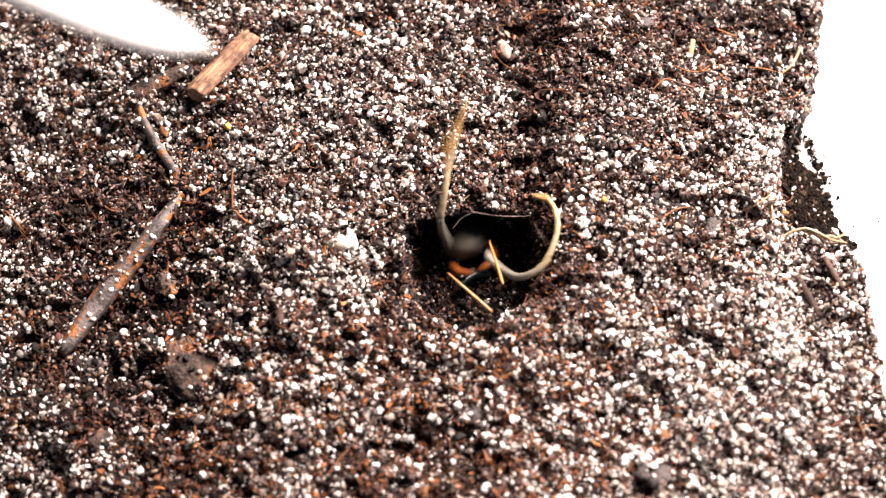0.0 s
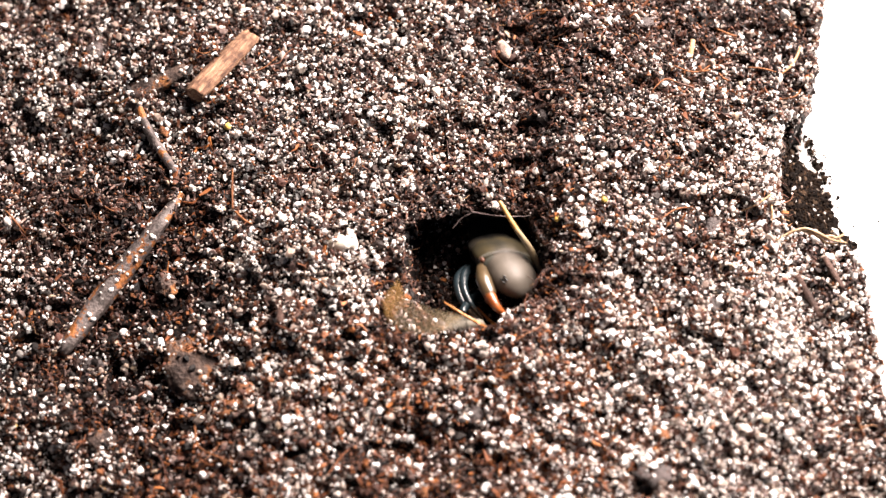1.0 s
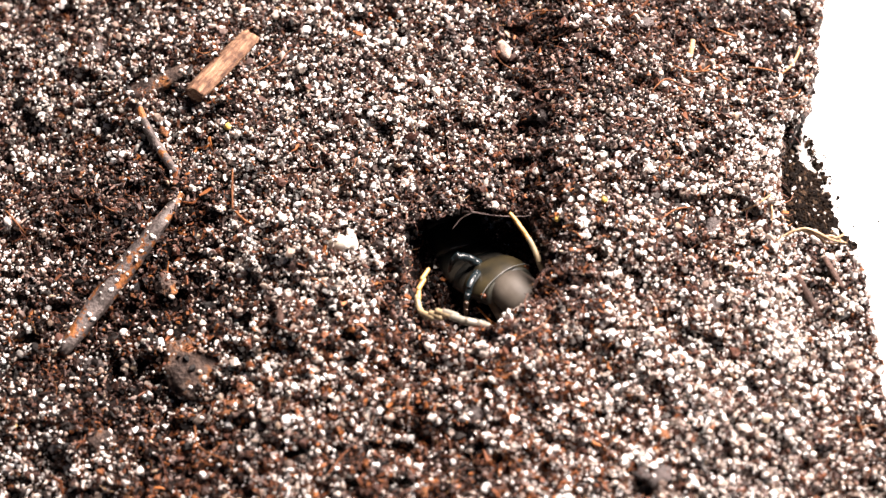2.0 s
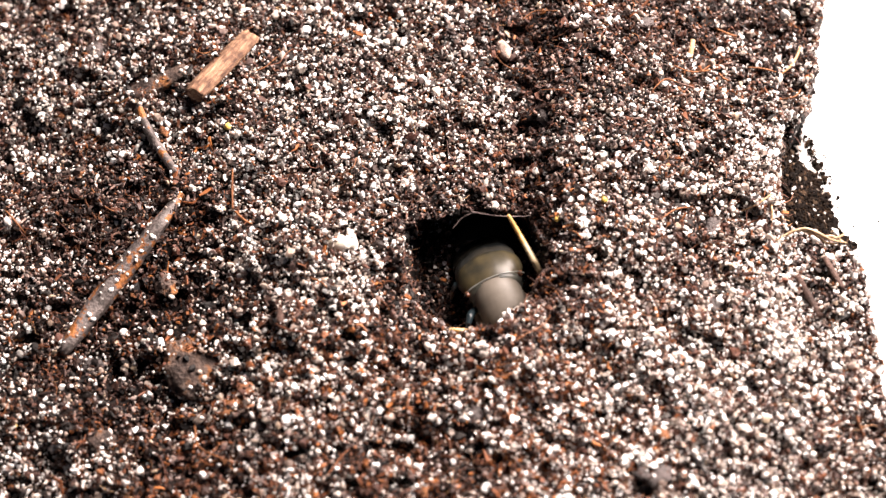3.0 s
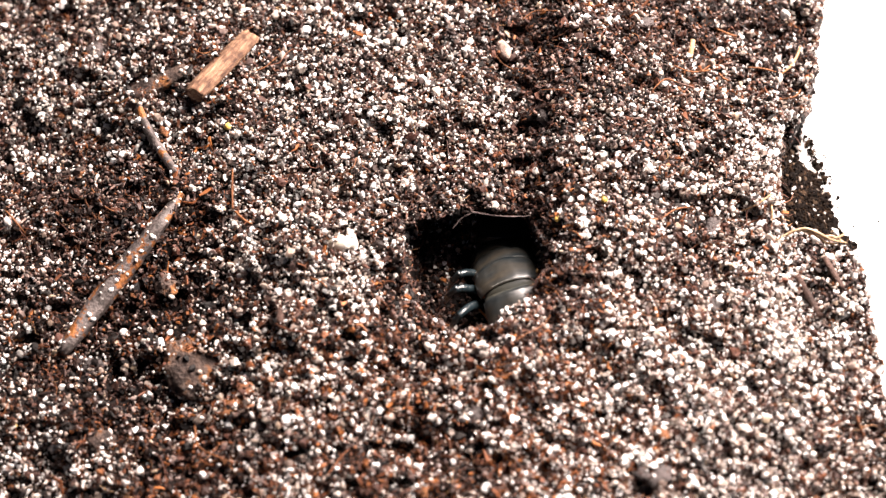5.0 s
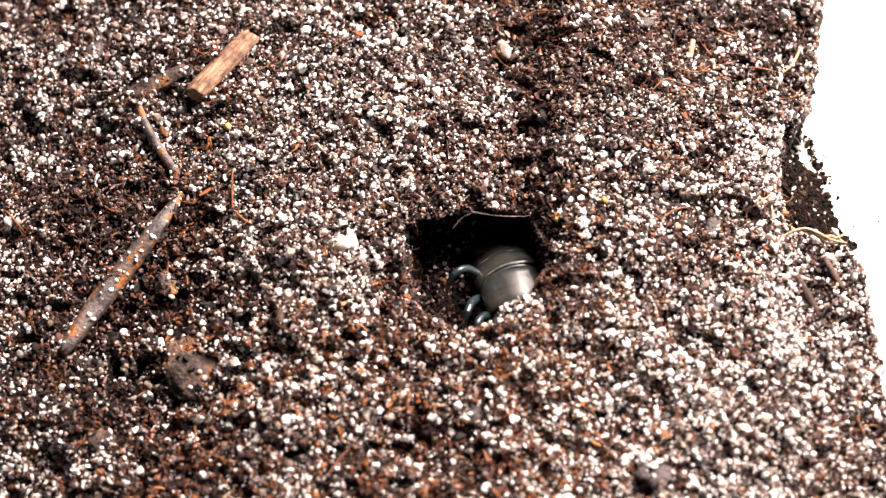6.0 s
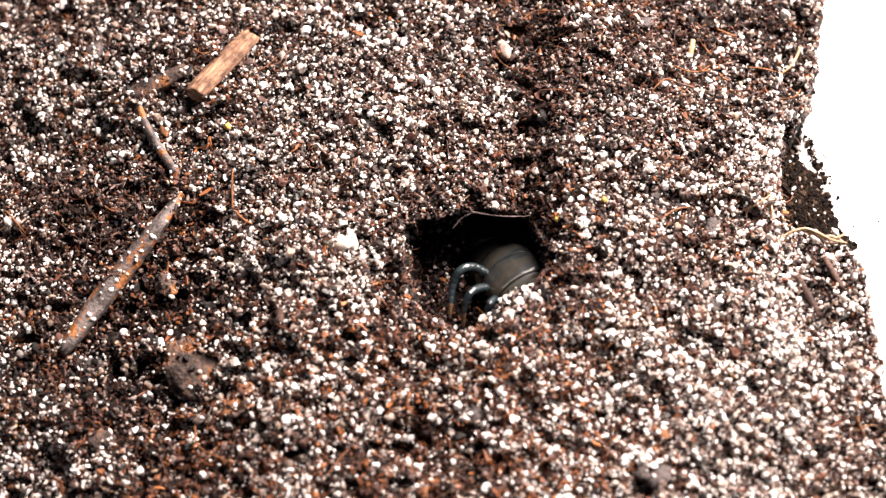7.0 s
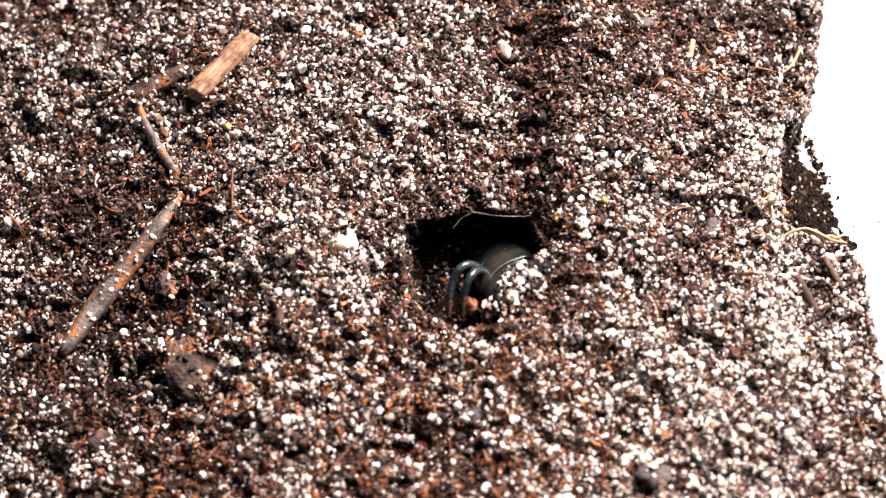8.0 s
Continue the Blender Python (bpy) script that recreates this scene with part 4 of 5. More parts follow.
M_HEAD = shell_mat("head shell", (0.078, 0.066, 0.053), (0.120, 0.104, 0.086), 0.52, 350, 0.0, 0.35)
M_FIRST = shell_mat("first plate", (0.010, 0.011, 0.010), (0.058, 0.045, 0.021), 0.36, 230, 0.0, 0.4)
M_MEMBRANE = shell_mat("pale joint skin", (0.026, 0.030, 0.028), (0.060, 0.058, 0.044), 0.45, 400)
# rim colour with the highlight along the plate's edge put into it
M_RIMGLINT = shell_mat("pale rim and glint", (0.10, 0.105, 0.10), (0.22, 0.22, 0.20), 0.3, 500, 0.1)
M_LEG = shell_mat("blue grey leg", (0.006, 0.012, 0.016), (0.017, 0.028, 0.032), 0.25, 500, 0.3)
M_CLAW = shell_mat("orange claw", (0.150, 0.030, 0.006), (0.310, 0.080, 0.016), 0.3, 600, 0.3)
M_LEGBASE = shell_mat("reddish leg base", (0.085, 0.026, 0.012), (0.200, 0.062, 0.020), 0.35, 700, 0.2)
M_FANGBASE = shell_mat("amber fang base", (0.050, 0.033, 0.016), (0.115, 0.080, 0.044), 0.25, 350, 0.4)
M_EYE = shell_mat("black eyes", (0.006, 0.006, 0.007), (0.012, 0.012, 0.012), 0.12, 900)
M_FEELGREY = shell_mat("grey feeler", (0.150, 0.142, 0.118), (0.250, 0.228, 0.185), 0.38, 1400)
M_FEELYELLOW = shell_mat("yellow feeler", (0.220, 0.165, 0.092), (0.340, 0.265, 0.160), 0.42, 900)
M_FEELTIP = shell_mat("amber feeler tip", (0.360, 0.180, 0.048), (0.480, 0.280, 0.095), 0.42, 900)

ROOT = Vector((5.0, -3.0, -11.0))


def link(name, mat, parent, verts, faces, label=""):
    me = bpy.data.meshes.new(name)
    me.from_pydata([tuple(c * MM for c in p) for p in verts], [], faces)
    me.polygons.foreach_set("use_smooth", [True] * len(me.polygons))
    me.materials.append(mat)
    me.update()
    ob = new(name, me)
    ob.parent = parent
    return tagged(ob, label) if label else ob


def barrel(length, wide, tall, profile, n=12, side=28, power=0.85, top=1.0):
    """A closed body ring along +X: profile(u) scales its girth."""
    v, f = [], []
    for i in range(n + 1):
        u = i / n
        k = profile(u)
        for j in range(side):
            a = 2 * math.pi * j / side
            c, s = math.cos(a), math.sin(a)
            v.append(((u - 0.5) * length, wide / 2 * k * math.copysign(abs(c) ** power, c), tall / 2 * k * (s if s < 0 else top * s)))
    for i in range(n):
        for j in range(side):
            f.append((i * side + j, i * side + (j + 1) % side, (i + 1) * side + (j + 1) % side, (i + 1) * side + j))
    f += [tuple(range(side))[::-1], tuple(n * side + j for j in range(side))]
    return v, f


def plate(length, wide, tall, lift, front, back, n=10, m=18, dome=0.0):
    """An arched back plate with rounded corners and two shallow grooves, with thickness."""
    top, low = [], []
    for i in range(n + 1):
        u = i / n
        k = 1 - front * u ** 4 - back * (1 - u) ** 4
        for j in range(m + 1):
            w = 2 * j / m - 1
            a = w * 1.30
            groove = 0.16 * math.exp(-((abs(w) - 0.36) / 0.06) ** 2)
            y = wide / 2 * k * math.sin(a) / math.sin(1.30)
            z = tall / 2 * math.cos(a) * (1 - 0.05 * (2 * u - 1) ** 2) * (1 - dome * u ** 3) - groove * (1 - u if dome else 1) + lift
            x = (u - 0.5) * length * (1 - 0.16 * w * w)
            edge = max(abs(w) ** 8, abs(2 * u - 1) ** 8)
            top.append((x, y, z - 0.16 * edge))
            low.append((x, y * 0.98, z - 0.36))
    f = []
    q = m + 1
    o = len(top)
    for i in range(n):
        for j in range(m):
            a = i * q + j
            f.append((a, a + q, a + q + 1, a + 1))
            f.append((o + a, o + a + 1, o + a + q + 1, o + a + q))
    rim = [j for j in range(q)] + [i * q + m for i in range(1, n + 1)] + [n * q + j for j in range(m - 1, -1, -1)] + [i * q for i in range(n - 1, 0, -1)]
    for a, b in zip(rim, rim[1:] + rim[:1]):
        f.append((a, b, o + b, o + a))
    return top + low, f


def horn(points, radii, side=10):
    v, f = tube(points, radii, side)
    return [tuple(p) for p in v], [tuple(dict.fromkeys(q)) for q in f]


CENTIPEDE = new("centipede")
CENTIPEDE.location = ROOT * MM
tagged(CENTIPEDE, "large grey centipede with bluish legs and yellow feelers in a burrow", "centipede")

# head: +X is forward, +Z its back
HEAD = link("head", M_HEAD, CENTIPEDE, *barrel(8.6, 7.1, 4.6, lambda u: math.sqrt(max(0.02, 1 - abs(1.9 * u - 0.86) ** 2.6)), 16, 28, 0.95, 1.15), "smooth olive grey rounded head")
FANGS = []
for sy in (-1, 1):
    for k in range(4):
        ev, ef = ICO2
        ex, ey, ez = 1.9 + 0.55 * (k % 2), 2.75 + 0.2 * (k // 2), 1.25 - 0.5 * (k // 2)
        link("eye", M_EYE, HEAD, [(ex + 0.24 * p[0], sy * ey + 0.24 * p[1], ez + 0.2 * p[2]) for p in ev], [tuple(q) for q in ef], "tiny black eye")
    FANGS.append((sy, link("fang_base", M_FANGBASE, HEAD, *horn([(-3.4, sy * 2.6, -1.2), (-2.2, sy * 3.6, -1.0), (0.4, sy * 4.5, -0.9), (2.8, sy * 4.55, -1.2), (3.6, sy * 4.4, -1.4)], [0.2, 0.9, 1.15, 1.0, 0.3]), "olive amber fang base")))
    FANGS.append((sy, link("fang", M_CLAW, HEAD, *horn([(2.4, sy * 4.55, -1.2), (3.2, sy * 4.55, -1.3), (4.8, sy * 4.1, -1.7), (5.9, sy * 2.9, -2.2), (6.2, sy * 1.6, -2.4)], [0.3, 0.85, 0.66, 0.4, 0.05]), "orange fang")))

SEG_COUNT = 9
SEGMENTS = []
for k in range(SEG_COUNT):
    long = 4.4 if k == 0 else 5.2
    seg = link("body_segment", M_MEMBRANE, CENTIPEDE, *barrel(long + 0.8, 8.4, 5.0, lambda u: 0.93 + 0.05 * math.sin(math.pi * u), 8, 24, 0.9))
    big = 9.9 if k == 0 else 9.4
    link("back_plate", M_FIRST if k == 0 else M_SHELL, seg, *plate(long + (1.8 if k == 0 else 0.5), big, 6.3 if k == 0 else 5.7, 0.1, 0.45 if k == 0 else 0.05, 0.07, dome=0.5 if k == 0 else 0.0), "smooth olive brown first back plate" if k == 0 else "glossy olive grey back plate")
    # a tube along the plate's edge, paler than the plate to imitate its glint
    arc = []
    for j in range(13):
        w = 2 * j / 12 - 1
        arc.append(((0.5 - 0.08 * w * w) * long, big / 2 * (0.94 if k == 0 else 0.90) * math.sin(w * 1.3) / math.sin(1.3), (2.75 if k == 0 else 2.8) * math.cos(w * 1.3) * 0.95))
    link("plate_rim_glint", M_RIMGLINT, seg, *horn(arc, [0.03] + [0.09] * 11 + [0.03], 8), "pale thin rim of the plate")
    ev, ef = ICO2
    for sy in (-1, 1):
        link("leg_base", M_LEGBASE, seg, [(long * 0.36 + 0.6 * p[0], sy * 4.0 + 0.4 * p[1], 0.8 + 0.4 * p[2]) for p in ev], [tuple(q) for q in ef], "reddish orange leg base")
    SEGMENTS.append(seg)

JOINTED = {}


def make_jointed(name, kind, count, step, radii, mats, labels):
    """A jointed limb: count rigid pieces along +X, each with its own taper, swelling a little at the joints."""
    pieces = []
    for k in range(count):
        r0, r1 = np.interp([k / count, (k + 1) / count], np.linspace(0, 1, len(radii)), radii)
        v, f = horn([(-0.36 * step, 0, 0), (-0.2 * step, 0, 0), (0.3 * step, 0, 0), (0.7 * step, 0, 0), (1.2 * step, 0, 0), (1.36 * step, 0, 0)], [r0 * 0.55, r0 * 0.93, r0, (r0 + r1) / 2, r1 * 0.93, r1 * 0.5], 12)
        i = min(len(mats) - 1, int(k / count * len(mats)))
        pieces.append(link(kind, mats[i], CENTIPEDE, v, f, labels[i]))
    JOINTED[name] = (pieces, step, [])


ANT_M = [M_FEELGREY, M_FEELGREY, M_FEELGREY, M_FEELYELLOW, M_FEELYELLOW, M_FEELTIP]
ANT_L = ["grey feeler joint"] * 3 + ["yellow feeler joint"] * 2 + ["amber feeler tip"]
make_jointed("antenna_1", "antenna_joint", 18, 1.45, [0.62, 0.58, 0.50, 0.43, 0.30], ANT_M, ANT_L)
make_jointed("antenna_2", "antenna_joint", 18, 1.45, [0.62, 0.58, 0.50, 0.43, 0.30], ANT_M, ANT_L)
M_LEGTIP = shell_mat("amber leg tip", (0.035, 0.024, 0.016), (0.085, 0.045, 0.022), 0.3, 600, 0.2)
LEG_M = [M_LEG, M_LEG, M_LEG, M_LEG, M_LEG, M_LEGTIP]
LEG_L = ["bluish grey leg joint"] * 5 + ["brown leg tip"]
for nm in ("leg_1", "leg_2", "leg_3"):
    make_jointed(nm, "leg_joint", 12, 0.94, [0.72, 0.68, 0.60, 0.47, 0.2], LEG_M, LEG_L)


M_THINTIP = shell_mat("orange leg tip", (0.34, 0.110, 0.022), (0.46, 0.190, 0.050), 0.35, 700, 0.2)
for nm in ("leg_4", "leg_5"):
    make_jointed(nm, "leg_tip", 3, 2.3, [0.24, 0.22, 0.12], [M_THINTIP], ["thin orange leg tip"])


def bend_at(name, t, points):
    """Notes the limb's bend at t: points in mm from its root to its tip."""
    JOINTED[name][2].append((t, np.array(points, float)))


def sweep(name, t, points, by):
    """A bend that swings fast through t: its tip goes by that much on either side of it."""
    for k in (-1, 0, 1):
        bend_at(name, t + k / FPS, [np.array(p) + np.array(by) * k * min(1.0, 2.0 * i / (len(points) - 1)) for i, p in enumerate(points)])


def jointed_rows(name):
    """Turns the noted bends into rows for each rigid piece, laid from the tip back to the root."""
    pieces, step, noted = JOINTED[name]
    n = len(pieces)
    rows = [[] for _ in pieces]
    last = [None] * n
    for t, pts in noted:
        fine = []
        for i in range(len(pts) - 1):
            p0, p1, p2, p3 = pts[max(i - 1, 0)], pts[i], pts[i + 1], pts[min(i + 2, len(pts) - 1)]
            for w in np.linspace(0, 1, 12, endpoint=False):
                fine.append(0.5 * (2 * p1 + (p2 - p0) * w + (2 * p0 - 5 * p1 + 4 * p2 - p3) * w * w + (3 * p1 - p0 - 3 * p2 + p3) * w ** 3))
        fine.append(pts[-1])
        fine = np.array(fine)[::-1]
        away = np.array([0.1, 0.4, -0.9])
        fine = np.vstack([fine, fine[-1] + away / np.linalg.norm(away) * 60])
        joints = [fine[0]]
        seg = 0
        cur = fine[0]
        for k in range(n):
            while seg < len(fine) - 2 and np.linalg.norm(fine[seg + 1] - cur) < step:
                seg += 1
            a, b = fine[seg], fine[seg + 1]
            d = b - a
            aa, bb, cc = d @ d, 2 * d @ (a - cur), (a - cur) @ (a - cur) - step * step
            w = (-bb + math.sqrt(max(0.0, bb * bb - 4 * aa * cc))) / (2 * aa)
            cur = a + d * w
            joints.append(cur)
        joints = joints[::-1]
        for k in range(n):
            d = Vector(joints[k + 1] - joints[k]).normalized()
            if last[k] is None:
                q = Vector((1, 0, 0)).rotation_difference(d)
            else:
                q = (last[k] @ Vector((1, 0, 0))).rotation_difference(d) @ last[k]
            last[k] = q
            rows[k].append((t, Matrix.LocRotScale((Vector(joints[k]) - ROOT) * MM, q, None)))
    for piece, r in zip(pieces, rows):
        walk(piece, r)


# the way of the body: out of the far tunnel, over, and down under the near rim
WAY = np.array([(18.0, 25.0, -10.8), (14.0, 18.0, -11.0), (11.0, 11.0, -11.0), (9.4, 5.6, -10.4), (8.9, 1.8, -7.6), (9.0, -2.2, -4.9), (9.5, -5.8, -4.4), (10.4, -9.2, -5.9), (12.0, -12.6, -8.4), (15.0, -17.0, -10.2), (19.0, -22.0, -10.6), (24.0, -28.0, -10.8)])


def way_fine():
    out = []
    for i in range(len(WAY) - 1):
        p0, p1, p2, p3 = WAY[max(i - 1, 0)], WAY[i], WAY[i + 1], WAY[min(i + 2, len(WAY) - 1)]
        for w in np.linspace(0, 1, 20, endpoint=False):
            out.append(0.5 * (2 * p1 + (p2 - p0) * w + (2 * p0 - 5 * p1 + 4 * p2 - p3) * w * w + (3 * p1 - p0 - 3 * p2 + p3) * w ** 3))
    out = np.array(out)
    s = np.concatenate([[0], np.cumsum(np.linalg.norm(np.diff(out, axis=0), axis=1))])
    return out, s


FINE, ARC = way_fine()
# where along the way the apex of the hump lies
APEX = float(ARC[100])


def on_way(s):
    p = np.array([np.interp(s, ARC, FINE[:, c]) for c in range(3)])
    q = np.array([np.interp(s + 0.8, ARC, FINE[:, c]) for c in range(3)])
    r = np.array([np.interp(s - 0.8, ARC, FINE[:, c]) for c in range(3)])
    return Vector(p), Vector(q - r).normalized()


def body_rows():
    """(seconds, head's place along the way from the apex, sideways shift x, y, lift, yaw, lean)"""
    early = [(0, -6.5, -4.7, 4.4, 0.2, 10, 0), (0.1, -4.0, -4.0, 2.8, -1.5, 10, 0), (0.2, 0.4, -4.4, 2.6, -0.5, 6, 0), (0.3, 2.3, -4.5, 3.2, -0.1, 4, 0), (0.4, 2.3, -4.2, 2.8, 1.4, 4, 0), (0.5, 2.3, -2.6, 1.8, 1.6, 0, 0), (0.6, 2.9, -3.6, 1.8, 1.7, -4, -4), (0.7, 3.1, -3.2, 1.8, 1.7, -4, -4), (0.8, 2.1, -4.0, 1.8, 1.8, -2, 0), (0.9, 1.9, -2.4, 2.0, 1.8, 0, 0), (1, 3.0, 0.2, 1.4, 1.4, 14, -30), (1.1, 4.0, -0.4, 0.9, 1.0, 22, -24), (1.2, 4.8, -0.4, 0.4, 0.2, 34, -20)]
    middle = [(1.4, 3.0, 0.2, 0.2, -1.4, 42, -18), (1.5, 3.0, 0.8, 0.2, -1.4, 44, -18), (1.7, 3.0, 0.6, 0.0, -1.4, 42, -16), (2.3, 3.8, -0.8, 0.2, -0.8, 30, -4), (2.8, 5.2, -1.4, 0.6, -0.4, 13, 8), (3, 5.1, -2.1, 0.6, -0.3, 9, 8), (3.2, 5.3, -2.6, 0.4, -0.2, 6, 6), (3.3, 5.7, -2.8, 0.3, -0.3, 8, 6), (3.4, 9.8, -1.8, 0.2, -0.3, 10, 6), (3.5, 15.7, -0.8, 0.0, -0.2, 6, 6), (3.8, 17.7, 0.0, 0.0, -0.2, 6, 4), (4, 18.0, 0.1, 0.0, -0.2, 6, 4), (4.2, 17.4, 0.0, 0.0, -0.2, 8, 6)]
    late = [(4.5, 18.2, 0.2, 0.0, -0.2, 6, 4), (4.7, 18.4, 0.2, 0.0, -0.2, 6, 4), (5.3, 19.8, 0.3, 0.0, -0.3, 6, 4), (5.8, 20.8, 0.4, 0.0, -0.4, 8, 4), (6, 21.2, 0.5, 0.0, -0.2, 8, 4), (6.2, 21.6, 0.5, 0.2, 0.2, 10, 6), (6.5, 22.2, 1.0, 0.0, 0.1, 12, 8), (7, 23.6, 1.4, 0.2, -0.2, 18, 10), (7.4, 24.8, 1.4, 0.4, 0.3, 18, 10), (7.5, 25.0, 1.4, 0.4, 0.3, 18, 10), (8, 25.8, 0.9, 0.2, -0.2, 16, 10)]
    return early + middle + late


def chain_rows():
    gaps = [0.0, 4.5]
    for k in range(1, SEG_COUNT):
        gaps.append(gaps[-1] + (4.3 if k == 1 else 4.9))
    parts_ = [HEAD] + SEGMENTS
    pivot, _ = on_way(APEX)
    for ob, gap in zip(parts_, gaps):
        rows = []
        for t, s, dx, dy, dz, yaw, lean in body_rows():
            tuck = float(np.interp(t, [0.9, 1.0, 1.2, 1.5, 1.7], [0.0, 1.2, 2.0, 1.2, 0.0])) if ob == HEAD else 0.0
            p, d = on_way(APEX + s - gap - tuck)
            turn = Matrix.Rotation(radians(yaw), 3, "Z")
            p = turn @ (p - pivot) + pivot + Vector((dx, dy, dz))
            d = turn @ d
            side = turn @ Vector((0.94, 0.34, 0.0))
            side = (side - d * side.dot(d)).normalized()
            up = d.cross(side)
            m = Matrix((d, up.cross(d), up)).transposed()
            m = m @ Matrix.Rotation(radians(lean), 3, "X")
            rows.append((t, Matrix.Translation((p - ROOT) * MM) @ m.to_4x4()))
        walk(ob, rows)


# ---- what moves ----
def motions():
    def tool_at(x, y, z, rz, ry=0):
        return pose(x * MM, y * MM, z * MM, 0, ry, rz)

    walk(TOOL, [(0.0, tool_at(-25.4, -27.5, 75, -24, 6)), (0.1, tool_at(-42.7, -23.5, 76, -24, 6)), (0.2, tool_at(-60.0, -20.6, 78, -24, 6)), (0.4, tool_at(-88.1, -13.9, 82, -24, 6)), (1.2, tool_at(-150.0, 10.0, 60, -24, 4)), (2.2, tool_at(-190.0, 20.0, TABLE_Z + 3.1, -24, 0)), (8.0, tool_at(-190.0, 20.0, TABLE_Z + 3.1, -24, 0))])
    clump = [(0.0, 12.7, -13.2, 0.0, 0, 22), (1.5, 12.9, -13.0, 0.0, 1, 22), (3.0, 12.9, -13.0, 0.1, 2, 22), (4.5, 12.7, -12.8, 0.2, 3, 22), (6.0, 12.5, -12.3, 0.4, 6, 22), (6.5, 12.5, -11.8, 0.5, 8, 22),
             (7.0, 12.3, -11.0, 0.6, 11, 24), (7.4, 12.4, -10.4, 0.8, 14, 30), (7.6, 12.6, -9.6, 0.9, 15, 33), (8.0, 12.2, -7.4, 1.2, 18, 40)]
    walk(CLUMP, [(t, pose(x * MM, y * MM, z * MM, rx, 0, rz)) for t, x, y, z, rx, rz in clump])
    walk(RUST_LUMP, [(0.0, pose(4.6 * MM, -12.6 * MM, -5.0 * MM)), (7.4, pose(4.6 * MM, -12.6 * MM, -4.6 * MM)), (7.7, pose(4.4 * MM, -11.0 * MM, -1.4 * MM, 20)), (8.0, pose(4.2 * MM, -10.4 * MM, 0.2 * MM, 35))])
    chain_rows()
    bend_at('antenna_1', 0.0, [(0.5, 3.7, -3.0), (-0.4, 2.4, 3.0), (0.2, 4.3, 7.0), (0.9, 8.0, 10.0), (1.7, 12.6, 13.0)])
    bend_at('antenna_1', 0.05, [(1.7, 4.7, -3.0), (0.5, -0.6, 3.0), (-1.5, -3.4, 7.0), (-4.5, -6.0, 10.0), (-10.1, -9.9, 13.0)])
    bend_at('antenna_1', 0.1, [(2.7, 6.2, -4.0), (-0.2, -2.7, -2.0), (-3.0, -8.9, 0.0), (-9.2, -12.3, 2.4), (-15.6, -16.1, 4.0)])
    bend_at('antenna_1', 0.2, [(2.5, 2.2, -3.0), (1.8, -3.4, -2.0), (0.5, -9.0, -0.0), (-2.3, -7.0, 2.0), (-5.3, -0.5, 2.0)])
    bend_at('antenna_1', 0.3, [(2.7, 1.5, -3.0), (1.8, -6.0, -2.0), (-0.6, -15.6, 4.0), (-4.4, -16.5, 4.0), (-9.1, -17.4, 4.0)])
    bend_at('antenna_1', 0.4, [(3.4, -2.8, -2.0), (1.3, -7.2, -1.0), (-1.5, -14.8, 4.0), (-4.7, -10.9, 3.0), (-8.7, -7.2, 4.0)])
    bend_at('antenna_1', 0.5, [(6.4, -6.9, -2.0), (3.4, -16.9, 4.0), (0.5, -18.1, 4.0), (-3.3, -18.6, 4.0), (-8.5, -20.9, 4.0)])
    bend_at('antenna_1', 0.6, [(7.2, -7.6, -2.0), (4.5, -13.0, 3.0), (0.0, -14.6, 4.0), (-9.5, -14.8, 4.0), (-18.2, -15.0, 4.0)])
    bend_at('antenna_1', 0.7, [(6.3, -11.4, 1.7), (3.2, -15.3, 4.0), (-0.8, -16.9, 4.0), (-4.5, -18.3, 4.0), (-7.1, -18.9, 4.0)])
    bend_at('antenna_1', 0.8, [(5.3, -6.3, -3.0), (4.4, -15.4, 4.0), (-0.1, -15.9, 4.0), (-3.7, -16.5, 4.0), (-5.3, -17.8, 4.0)])
    bend_at('antenna_1', 0.9, [(7.4, -6.3, -3.0), (5.5, -14.8, 4.0), (1.9, -16.2, 4.0), (-1.3, -14.6, 4.0), (-5.4, -15.7, 4.0)])
    sweep('antenna_1', 1.0, [(5.2, -10.5, -3.0), (1.2, -15.0, 4.0), (-2.6, -14.8, 4.0), (-6.1, -12.2, 3.0), (-7.2, -8.5, 2.0)], (2.0, 4.2, 0.0))
    bend_at('antenna_1', 1.1, [(5.2, -11.2, -3.0), (2.8, -15.3, 4.0), (1.0, -9.3, 0.2), (-3.7, -5.8, -0.0), (-5.6, -2.7, 2.0), (-3.7, -0.8, 1.0)])
    bend_at('antenna_1', 1.2, [(6.0, -11.2, -3.0), (4.0, -15.1, 4.0), (1.2, -12.0, 2.1), (-3.8, -8.1, 0.0), (-6.7, -6.4, 2.0), (-6.7, -2.9, 2.0)])
    sweep('antenna_1', 1.3, [(6.1, -11.0, -3.0), (4.2, -14.8, 4.0), (0.6, -12.0, 2.5), (-3.0, -6.8, 0.0), (-4.6, -2.6, 1.0), (-3.4, 1.6, 2.0)], (3.2, 1.6, 0.0))
    bend_at('antenna_1', 1.4, [(6.1, -10.9, -3.0), (4.2, -14.8, 4.0), (0.1, -13.0, 2.9), (-3.7, -7.9, 0.0), (-5.6, -4.5, 1.0), (-4.4, -0.6, 2.0)])
    sweep('antenna_1', 1.5, [(6.2, -9.4, -3.0), (3.6, -11.2, 2.0), (0.1, -5.8, -0.5), (-2.1, -1.3, -1.0), (-2.3, 1.6, 0.0), (-0.1, 2.8, 1.0)], (-1.9, 0.3, 0.0))
